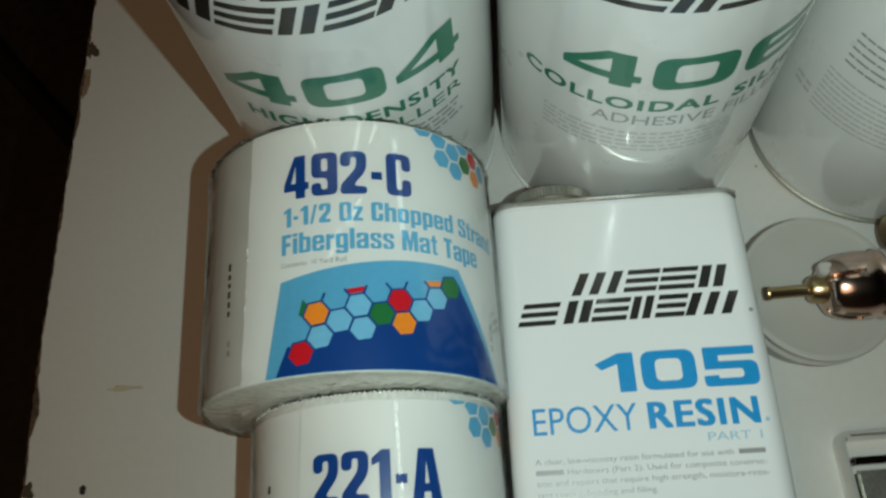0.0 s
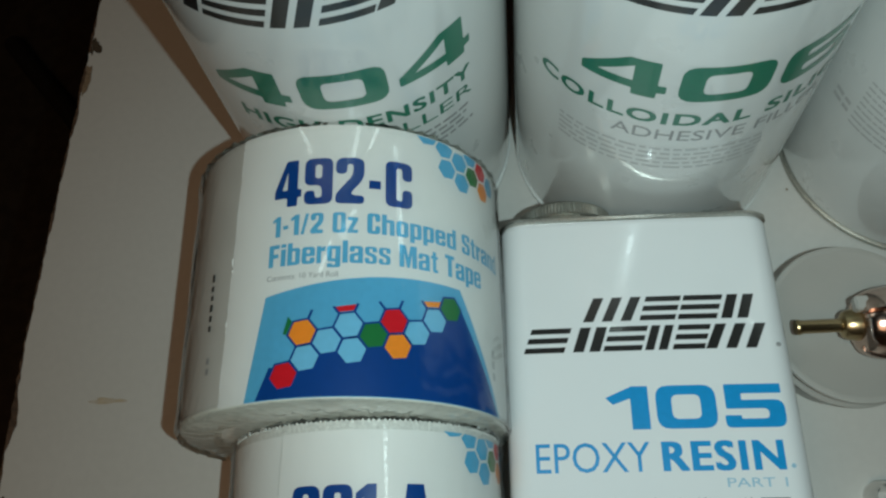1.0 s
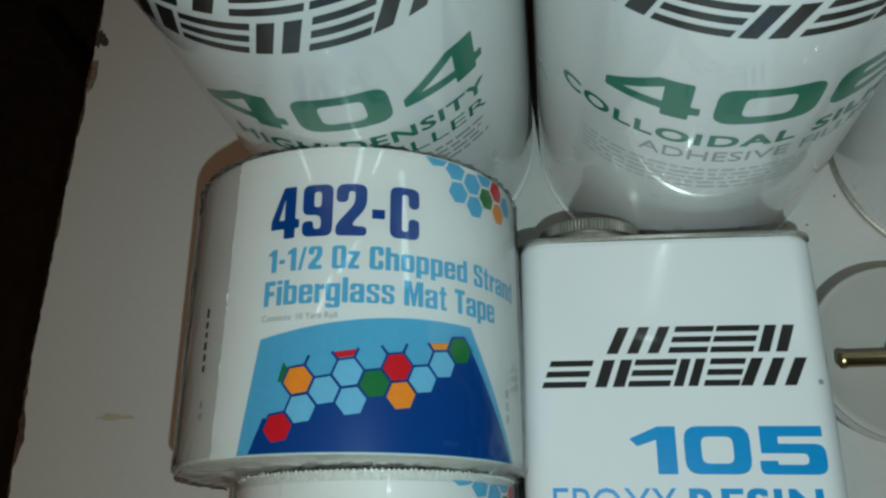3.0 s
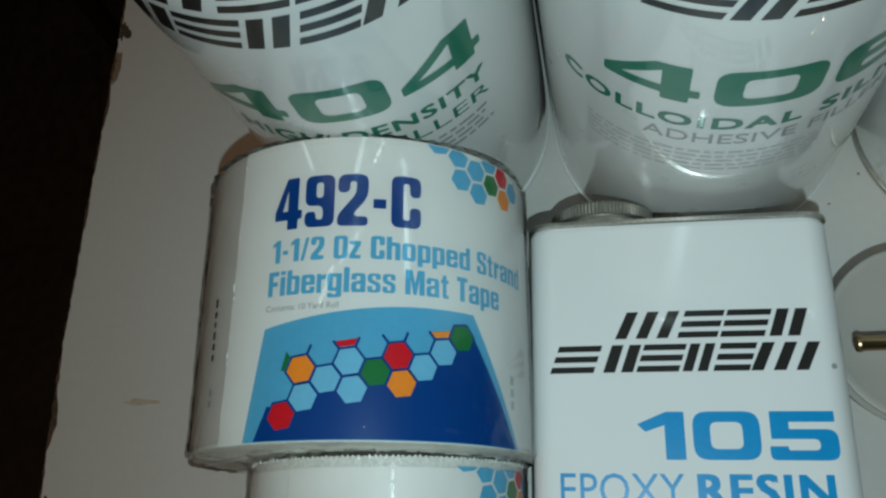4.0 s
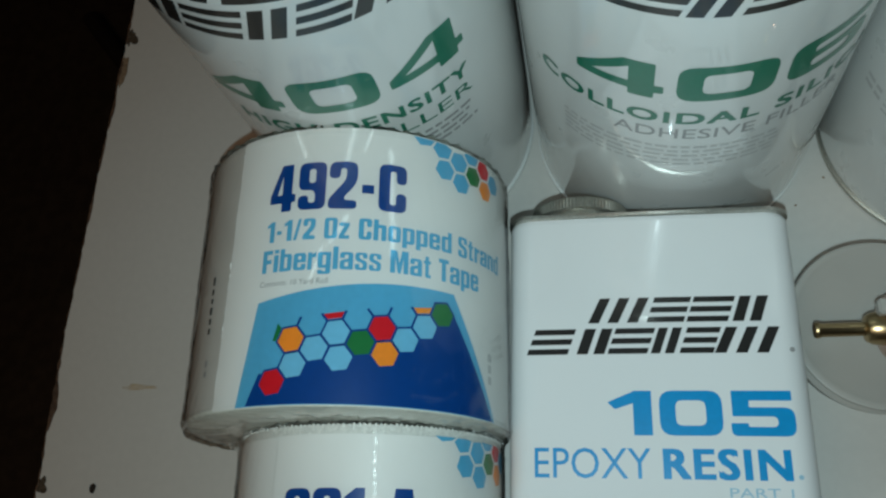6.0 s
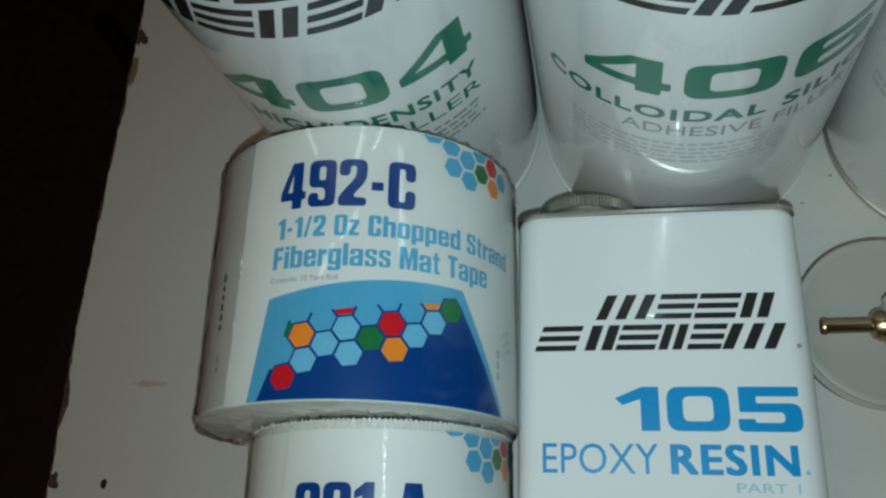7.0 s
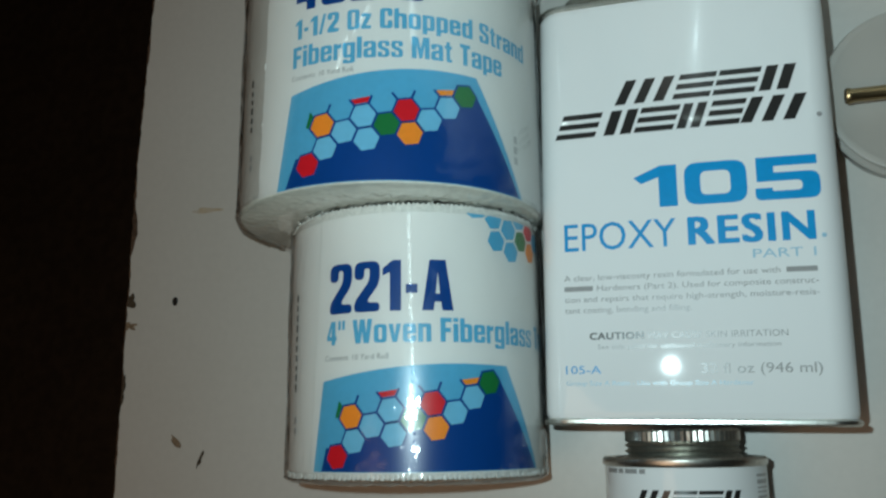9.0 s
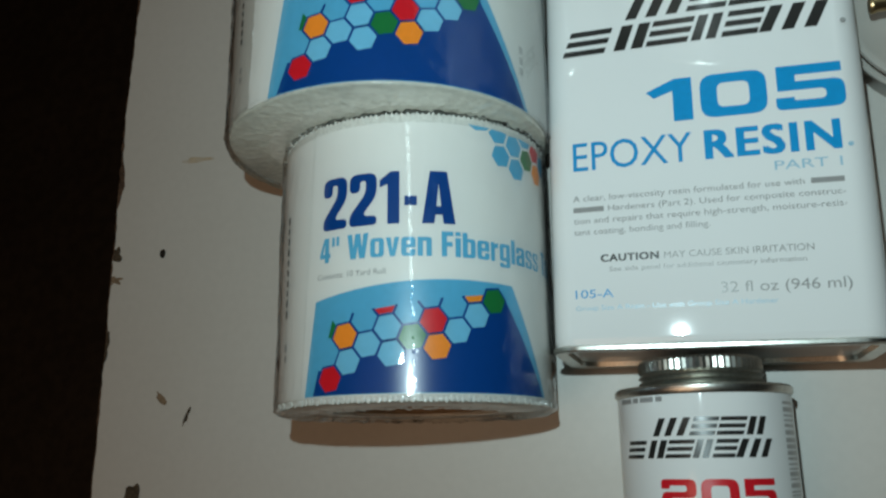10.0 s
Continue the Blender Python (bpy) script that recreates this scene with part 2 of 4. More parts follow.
WIDE = {
    "0": [[(0, 0), (1, 0), (1, 1), (0, 1)], [(.26, .22), (.74, .22), (.74, .78), (.26, .78)]],
    "1": [[(.58, 0), (1, 0), (1, 1), (.62, 1), (0, .74), (.17, .58), (.58, .72)]],
    "2": [[(0, 0, .1), (1, 0, .1), (1, .22, .1), (.28, .22, .1), (.28, .38, .3), (1, .38), (1, 1), (0, 1), (0, .68, .1), (.26, .68, .1), (.26, .79, .3), (.74, .79, .4), (.74, .58, .4), (0, .58)]],
    "4": [[(.56, 1), (.90, 1), (.90, .38), (1, .38), (1, .17), (.90, .17), (.90, 0), (.62, 0), (.62, .17), (0, .17), (0, .40)], [(.62, .38), (.62, .80), (.20, .38)]],
    "5": [[(.03, 1, .1), (.97, 1, .1), (.97, .78, .1), (.30, .78, .1), (.30, .63, .1), (1, .63), (1, 0), (0, 0), (0, .28, .1), (.27, .28, .1), (.27, .20, .2), (.73, .20, .5), (.73, .43, .5), (.03, .43, .1)]],
    "6": [[(0, 0), (1, 0), (1, .62), (.26, .62, .1), (.26, .79, .3), (.97, .79, .1), (.97, 1, .1), (0, 1)], [(.26, .20), (.74, .20), (.74, .42), (.26, .42)]],
}
ROUNDING = {"0": 0.3, "2": 0.22, "5": 0.22, "6": 0.3, "1": 0.02, "4": 0.04}


BROAD = {"1": 0.72}
HEAVY = {
    "4": [[(.42, 1), (.86, 1), (.86, .36), (1, .36), (1, .19), (.86, .19), (.86, 0), (.48, 0), (.48, .19), (0, .19), (0, .36)], [(.48, .36), (.48, .76), (.29, .36)]],
    "9": [[(0, 1), (1, 1), (1, 0), (0, 0), (0, .30), (.38, .30), (.38, .14), (.62, .14), (.62, .41), (0, .41)], [(.38, .56), (.62, .56), (.62, .86), (.38, .86)]],
    "2": [[(0, 1), (1, 1), (1, .55), (.45, .18), (1, .18), (1, 0), (0, 0), (0, .20), (.61, .62), (.61, .86), (.40, .86), (.40, .64), (0, .64)]],
    "1": [[(.40, 0), (1, 0), (1, 1), (.55, 1), (0, .84), (0, .70), (.40, .76)]],
    "-": [[(.12, .34), (.88, .34), (.88, .52), (.12, .52)]],
    "C": [[(0, 0), (1, 0), (1, .40), (.62, .40), (.62, .14), (.40, .14), (.40, .86), (.62, .86), (.62, .60), (1, .60), (1, 1), (0, 1)]],
    "A": [[(.24, 1), (.76, 1), (1, 0), (.64, 0), (.60, .17), (.40, .17), (.36, 0), (0, 0)], [(.43, .33), (.57, .33), (.50, .76)]],
}
HEAVY.update({
    "o": [[(0, 0), (1, 0), (1, .76), (0, .76)], [(.36, .13), (.64, .13), (.64, .63), (.36, .63)]],
    "O": [[(0, 0), (1, 0), (1, 1), (0, 1)], [(.36, .14), (.64, .14), (.64, .86), (.36, .86)]],
    "z": [[(0, 0), (1, 0), (1, .16), (.48, .16), (1, .62), (1, .76), (0, .76), (0, .60), (.50, .60), (0, .14)]],
    "h": [[(0, 0), (.38, 0), (.38, .60), (.62, .60), (.62, 0), (1, 0), (1, .76, 6), (.38, .76), (.38, 1), (0, 1)]],
    "n": [[(0, 0), (.38, 0), (.38, .60), (.62, .60), (.62, 0), (1, 0), (1, .76, 6), (0, .76)]],
    "p": [[(0, -.2), (.38, -.2), (.38, 0), (1, 0, 6), (1, .76, 6), (0, .76)], [(.38, .14), (.63, .14), (.63, .62), (.38, .62)]],
    "b": [[(0, 0), (1, 0, 6), (1, .76, 6), (.38, .76), (.38, 1), (0, 1)], [(.38, .14), (.63, .14), (.63, .62), (.38, .62)]],
    "d": [[(0, 0, 6), (1, 0), (1, 1), (.62, 1), (.62, .76), (0, .76, 6)], [(.37, .14), (.62, .14), (.62, .62), (.37, .62)]],
    "e": [[(0, 0), (1, 0), (1, .27, .2), (.64, .27, .2), (.64, .13, .3), (.36, .13, .3), (.36, .34, .1), (1, .34, .1), (1, .76), (0, .76)], [(.36, .46), (.64, .46), (.64, .63), (.36, .63)]],
    "S": [[(0, 0), (1, 0), (1, .50), (.36, .66, .4), (.36, .87, .3), (.64, .87, .3), (.64, .68, .1), (1, .68, .1), (1, 1), (0, 1), (0, .54), (.64, .38, .4), (.64, .13, .3), (.36, .13, .3), (.36, .33, .1), (0, .33, .1)]],
    "t": [[(.22, 0, 4), (.95, 0), (.95, .14), (.68, .14), (.68, .62), (.95, .62), (.95, .76), (.68, .76), (.68, .95), (.22, .95), (.22, .76), (0, .76), (0, .62), (.22, .62)]],
    "r": [[(0, 0), (.52, 0), (.52, .52), (1, .55), (1, .77), (.52, .68), (.52, .76), (0, .76)]],
    "a": [[(0, 0, 5), (1, 0), (1, .76, 6), (0, .76, 6), (0, .50), (.36, .50), (.36, .64), (.63, .64), (.63, .47), (0, .40, 5)], [(.36, .13), (.63, .13), (.63, .34), (.36, .30)]],
    "F": [[(0, 0), (.45, 0), (.45, .40), (.92, .40), (.92, .58), (.45, .58), (.45, .82), (1, .82), (1, 1), (0, 1)]],
    "i": [[(0, 0), (1, 0), (1, .76), (0, .76)], [(0, .84), (1, .84), (1, 1), (0, 1)]],
    "l": [[(0, 0), (1, 0), (1, 1), (0, 1)]],
    "g": [[(0, -.2, 5), (1, -.2, 5), (1, .76), (0, .76, 6), (0, .06, 5), (.62, .06), (.62, -.08), (.36, -.08), (.36, -.02), (0, -.02)], [(.36, .2), (.62, .2), (.62, .62), (.36, .62)]],
    "M": [[(0, 0), (.27, 0), (.27, .65), (.42, 0), (.58, 0), (.73, .65), (.73, 0), (1, 0), (1, 1), (.64, 1), (.5, .45), (.36, 1), (0, 1)]],
    "T": [[(.29, 0), (.71, 0), (.71, .82), (1, .82), (1, 1), (0, 1), (0, .82), (.29, .82)]],
    "W": [[(.16, 0), (.42, 0), (.5, .5), (.58, 0), (.84, 0), (1, 1), (.77, 1), (.70, .42), (.62, 1), (.38, 1), (.30, .42), (.23, 1), (0, 1)]],
    "v": [[(.32, 0), (.68, 0), (1, .76), (.64, .76), (.5, .25), (.36, .76), (0, .76)]],
    "/": [[(0, 0), (.4, 0), (1, 1), (.6, 1)]],
    "\"": [[(0, .62), (.38, .62), (.38, 1), (0, 1)], [(.62, .62), (1, .62), (1, 1), (.62, 1)]],
    " ": [],
})
HEAVY["s"] = [[(q[0], q[1] * 0.76, *q[2:]) for q in o] for o in HEAVY["S"]]
HEAVY_WIDTH = {"1": 0.68, "-": 0.55, "A": 1.14, "i": 0.40, "l": 0.40, "t": 0.66, "r": 0.66, "M": 1.45, "W": 1.65, "/": 0.62, "\"": 0.62, " ": 0.42, "F": 0.86, "T": 0.95, "z": 0.80, "v": 0.95, "s": 0.92}
ROUNDING.update({"9": 0.2, "C": 0.2, "-": 0.01, "A": 0.01})
ROUNDING.update({c: 0.2 for c in "oOeSs"})


def digits(shapes, widths, text, u0, u1, v0, v1, gap, soften=1.0):
    """Drawn characters side by side, filling u0 to u1."""
    total = sum(widths.get(c, 1.0) for c in text) + gap * (len(text) - 1)
    unit = (u1 - u0) / total
    h = v1 - v0
    outlines, left = [], u0
    for c in text:
        w = widths.get(c, 1.0) * unit
        for k, o in enumerate(shapes[c]):
            scaled = [(left + q[0] * w, v0 + q[1] * h, *q[2:]) for q in o]
            outlines.append(fillet(scaled, soften * ROUNDING.get(c, 0.03) * h * (1.0 if k == 0 else 0.5)))
        left += w + gap * unit
    return filled(outlines)


def wide_digits(text, u0, u1, v0, v1, gap=0.14):
    """Broad square digits."""
    return digits(WIDE, BROAD, text, u0, u1, v0, v1, gap)


def heavy_digits(text, u0, u1, v0, v1, gap=0.10):
    """Heavy narrow characters."""
    return digits(HEAVY, HEAVY_WIDTH, text, u0, u1, v0, v1, gap, 0.75)


# the mark's two rows: left end, right end, foot, head, then its groups of bars with their left and right ends
MARK = ((0.262, 0.985, 0.55, 1.0, (("slopes", 0.0, 0.31), ("slats", 0.335, 0.545), ("slats", 0.560, 0.790), ("post", 0.775, 1.0))),
        (0.0, 1.0, 0.0, 0.45, (("slats", 0.0, 0.172), ("post", 0.180, 0.345), ("slats", 0.338, 0.500), ("post", 0.490, 0.625), ("slats", 0.630, 0.765), ("slopes", 0.770, 1.0))))
# bars of each group: left and right at the foot, left and right at the head, foot, head
BARS = {"slopes": ((0.00, 0.20, 0.06, 0.26, 0.0, 1.0), (0.36, 0.56, 0.42, 0.62, 0.0, 1.0), (0.72, 0.92, 0.78, 0.98, 0.0, 1.0)),
        "slats": ((0.0, 1.0, 0.0, 1.0, 0.0, 0.22), (0.0, 1.0, 0.0, 1.0, 0.39, 0.61), (0.0, 1.0, 0.0, 1.0, 0.78, 1.0)),
        "post": ((0.18, 0.46, 0.18, 0.46, 0.0, 1.0), (0.60, 0.88, 0.60, 0.88, 0.0, 1.0))}


def emblem(u0, u1, v0, v1, mat, parent, surface):
    """A maker's mark, drawn as plain slanted bars in two rows, each bar a part."""
    w, h = u1 - u0, v1 - v0
    for a, b, c, d, groups in MARK:
        k = (d - c) * h
        lean, v = 0.36 * k, v0 + c * h
        for kind, left, right in groups:
            x0, wide = u0 + (a + (b - a) * left) * w, (b - a) * (right - left) * w
            for l0, r0, l1, r1, f, g in BARS[kind]:
                block = [(x0 + l0 * wide + lean * (f - 1), v + f * k), (x0 + r0 * wide + lean * (f - 1), v + f * k),
                         (x0 + r1 * wide + lean * (g - 1), v + g * k), (x0 + l1 * wide + lean * (g - 1), v + g * k)]
                lay("emblem_bar", filled([block]), mat, parent, surface, 1)


def bars(u0, u1, v_top, lines, pitch, height, seed, ragged=0.2, gap=0.0012):
    """Lines of fine print too small to read, as rows of short bars."""
    rnd = random.Random(seed)
    outlines = []
    for i in range(lines):
        v = v_top - i * pitch
        end = u1 - (u1 - u0) * ragged * rnd.random()
        u = u0
        while u < end - 0.001:
            w = min(rnd.uniform(0.002, 0.007), end - u)
            outlines.append([(u, v - height), (u + w, v - height), (u + w, v), (u, v)])
            u += w + gap
    return filled(outlines)


def hexagon(cu, cv, s, turn=0.0):
    return [(cu + s * math.cos(radians(60 * i + turn)), cv + s * math.sin(radians(60 * i + turn))) for i in range(6)]


# ---- room ----
def plane_box(name, a, b, mat, label, category):
    ob = new(name, mesh_of(name, box(*a, *b), mat, False))
    return tagged(ob, label, category, kind="structure")


FLOOR_Z = -0.76
plane_box("floor", (-2.2, -2.0, FLOOR_Z - 0.05), (2.2, 2.4, FLOOR_Z), FLOORING, "dark stained floor in deep shadow", "floor")
plane_box("ceiling", (-2.2, -2.0, 1.64), (2.2, 2.4, 1.70), WALL, "dull unlit ceiling over the workbench", "ceiling")
plane_box("wall_west", (-2.3, -2.0, FLOOR_Z), (-2.2, 2.4, 1.64), WALL, "dull unlit wall behind the workbench", "wall")
plane_box("wall_east", (2.2, -2.0, FLOOR_Z), (2.3, 2.4, 1.64), WALL, "dull unlit wall beside the workbench", "wall")
plane_box("wall_south", (-2.2, -2.1, FLOOR_Z), (2.2, -2.0, 1.64), WALL, "dull unlit wall", "wall")
plane_box("wall_north", (-2.2, 2.4, FLOOR_Z), (2.2, 2.5, 1.64), WALL, "dull unlit wall", "wall")


# ---- workbench ----
def edge_line(v, seed, bite):
    """The worn left edge of the board: its x at the place v along it."""
    drift = -0.2025 + 0.0125 * max(0.0, v - 0.15) / 0.2 * 0.55
    n = noise.noise(Vector((v * 60, seed, 0))) * 0.0009 + noise.noise(Vector((v * 230, seed, 3))) * 0.0007
    deep = max(0.0, noise.noise(Vector((v * 24, seed + 9, 1))) - 0.22) * bite
    return drift + n + deep


def slab_with_edge(z0, z1, seed, bite, inset):
    bm = bmesh.new()
    count = 700
    ys = [-0.45 + 1.15 * i / count for i in range(count + 1)]
    outline = [(edge_line(y, seed, bite) + inset, y) for y in ys] + [(0.75, 0.70), (0.75, -0.45)]
    low = [bm.verts.new((x, y, z0)) for x, y in outline]
    top = [bm.verts.new((x, y, z1)) for x, y in outline]
    bm.faces.new(top)
    bm.faces.new(low[::-1])
    n = len(outline)
    for i in range(n):
        j = (i + 1) % n
        bm.faces.new((low[i], low[j], top[j], top[i]))
    bmesh.ops.recalc_face_normals(bm, faces=bm.faces)
    return bm


bench = thing("workbench", pose(0, 0, 0), "white laminate workbench top with chipped brown edge", "workbench")
laminate = part("laminate", slab_with_edge(-0.0012, 0.0, 2.0, 0.007, 0.0), LAMINATE, bench, "scuffed white laminate", smooth=False)
part("core", slab_with_edge(-0.018, -0.0012, 5.0, 0.003, -0.0017), CORE, bench, "bare brown particle board", smooth=False)
for x, y in ((-0.14, -0.40), (0.69, -0.40), (-0.14, 0.64), (0.69, 0.64)):
    part("leg", box(x - 0.03, y - 0.03, FLOOR_Z, x + 0.03, y + 0.03, -0.018, 0.003), CORE, bench)


def blot(cu, cv, ru, rv, turn, seed, rough=0.25, n=22, edge=None):
    """A ragged little patch."""
    pts = []
    for i in range(n):
        a = 2 * math.pi * i / n
        k = 1 + rough * noise.noise(Vector((math.cos(a) * 1.7, math.sin(a) * 1.7, seed * 3.1)))
        x, y = ru * k * math.cos(a), rv * k * math.sin(a)
        c, s = math.cos(radians(turn)), math.sin(radians(turn))
        u, v = cu + c * x - s * y, cv + s * x + c * y
        pts.append((max(u, edge(v)) if edge else u, v))
    return filled([pts])


SURFACE = flat_on(0.0)
lay("screw_hole", blot(-0.174, 0.0645, 0.0017, 0.0022, 0, 1), RUBBER, laminate, SURFACE, 1, "small dark hole", step=0)
lay("chip", blot(-0.1685, -0.006, 0.0042, 0.0015, -48, 2, 0.5), CHIP_PALE, laminate, SURFACE, 1, "brown chip in the laminate", step=0)
lay("chip", blot(-0.1545, -0.0145, 0.0038, 0.0010, 68, 3, 0.8), CHIP, laminate, SURFACE, 1, "brown chip in the laminate", step=0)
lay("chip", blot(-0.180, -0.050, 0.0040, 0.0062, 0, 4, 0.5), CHIP, laminate, SURFACE, 1, "brown chip in the laminate", step=0)
lay("stain", blot(-0.158, 0.1115, 0.0085, 0.0016, -4, 5, 0.6), SMEAR, laminate, SURFACE, 1, "faint brown smear", step=0)
lay("chip", blot(0.1651, 0.1989, 0.0006, 0.0006, 0, 6), CHIP_PALE, laminate, SURFACE, 1, step=0)
lay("chip", blot(0.1514, 0.1860, 0.0007, 0.0004, 20, 7), CHIP_PALE, laminate, SURFACE, 1, step=0)
for k, (y, ru, rv) in enumerate(((0.066, 0.0030, 0.0040), (0.053, 0.0052, 0.0022), (0.020, 0.0016, 0.0060), (0.292, 0.0024, 0.0090), (0.315, 0.0042, 0.0060))):
    lay("edge_chip", blot(edge_line(y, 2.0, 0.007) + ru * 0.2, y, ru, rv, 0, 20 + k, 0.9, 40, lambda v: edge_line(v, 2.0, 0.007) + 0.0001), CHIP_PALE if k % 2 else CHIP, laminate, SURFACE, 1, step=0)


# ---- standing filler cans ----
def filler_can(m, radius, label, number, name_line, second_line, turn, drop, fine_only=False):
    can = thing("filler_can", m, label, "can", "filler cans")
    h = 0.212 - drop
    body = part("body", lathe([(radius - 0.0022, 0.004), (radius - 0.0006, 0.0052), (radius, 0.0075), (radius, 0.06), (radius, 0.12), (radius, 0.18), (radius, h - 0.006), (radius - 0.001, h - 0.004)], seg=160), CAN_WHITE, can)
    part("bottom_rim", lathe([(radius - 0.004, 0.0), (radius - 0.0012, 0.0), (radius + 0.0002, 0.0012), (radius + 0.0002, 0.0034), (radius - 0.0018, 0.0042), (radius - 0.004, 0.0042)], seg=128, closed=True), DULL_TIN if fine_only else CAN_WHITE, can, "rolled rim")
    part("top_rim", lathe([(radius - 0.006, h - 0.004), (radius + 0.0012, h - 0.004), (radius + 0.0016, h - 0.0015), (radius + 0.0004, h), (radius - 0.006, h)], seg=128, closed=True), TIN, can, "rolled tin rim")
    part("lid", lathe([(radius - 0.0062, h - 0.006), (radius - 0.0062, h - 0.001), (radius - 0.009, h - 0.0008), (radius - 0.011, h - 0.004)], seg=96), TIN, can, "pressed tin lid")
    on = round_standing(radius)
    k = radians(1) * radius
    if fine_only:
        lay("fine_print", bars(-62 * k, -18 * k, 0.118, 5, 0.0042, 0.0012, 31, 0.35, 0.0006), GREY, body, on, 1, "grey fine print")
        lay("fine_print", bars(-66 * k, -20 * k, 0.092, 9, 0.0032, 0.0010, 32, 0.25, 0.0006), PALE_GREY, body, on, 1, "grey fine print")
        lay("fine_print", bars(-78 * k, -68 * k, 0.074, 2, 0.004, 0.002, 33, 0.1), PALE_GREY, body, on, 1)
        return can
    c = turn * k
    on = lambda u, v, lift, low=round_standing(radius): low(u, v - drop, lift)
    emblem(c - 70 * k, c + 47 * k, 0.1757, 0.2055, BLACK, body, on)
    lay("number", wide_digits(number, c - 45 * k, c + 45 * k, 0.1325, 0.1515, 0.13), GREEN, body, on, 1, "broad green digits")
    a, b = (-40, 44) if number == "404" else (-62, 56)
    lay("lettering", words(name_line, c + a * k, c + b * k, 0.1180, 0.1250, 0.05), GREEN, body, on, 1, "green capitals")
    a, b = (5, 44) if number == "404" else (-32, 43)
    lay("lettering", words(second_line, c + a * k, c + b * k, 0.1080, 0.1143), GREEN if number == "404" else GREY, body, on, 1, "thin capitals")
    if number == "404":
        lay("fine_print", bars(c + 22 * k, c + 44 * k, 0.1030, 4, 0.0034, 0.0014, 41, 0.25), GREY, body, on, 1, "grey fine print")
    else:
        lay("fine_print", bars(c - 52 * k, c + 30 * k, 0.1020, 5, 0.0032, 0.0012, 42, 0.15), PALE_GREY, body, on, 1, "grey fine print")
    return can


filler_can(pose(-0.0270, 0.2388, 0), 0.0622, "white filler can with green 404 lettering, standing upright", "404", "HIGH-DENSITY", "FILLER", 5.0, 0.0052)
filler_can(pose(0.0997, 0.2322, 0), 0.0620, "white filler can with green 406 lettering, standing upright", "406", "COLLOIDAL SILICA", "ADHESIVE FILLER", 3.0, 0.0070)
filler_can(pose(0.2255, 0.2205, 0), 0.0607, "white filler can showing its grey fine print side", "", "", "", 0.0, 0.0, True)


# ---- tape rolls lying on the bench ----
# places of the coloured cells on their honeycomb: column, row, ink
CELLS = ((0, 4, RED), (1, 3.5, SKY), (1, 2.5, ORANGE), (2, 3, SKY), (3, 3.5, SKY), (3, 2.5, SKY), (4, 3, LEAF), (5, 2.5, RED), (5, 3.5, ORANGE), (6, 3, SKY), (7, 2.5, SKY), (8, 2, LEAF))
PALE_CELL = ink("pale_blue_ink", (0.17, 0.47, 0.66))


def honeycomb(u0, v0, pitch, turn):
    c, s = math.cos(radians(turn)), math.sin(radians(turn))

    def place(col, row):
        x, y = col * 0.866 * pitch, (4 - row) * pitch
        return u0 + c * x - s * y, v0 + s * x + c * y

    return place


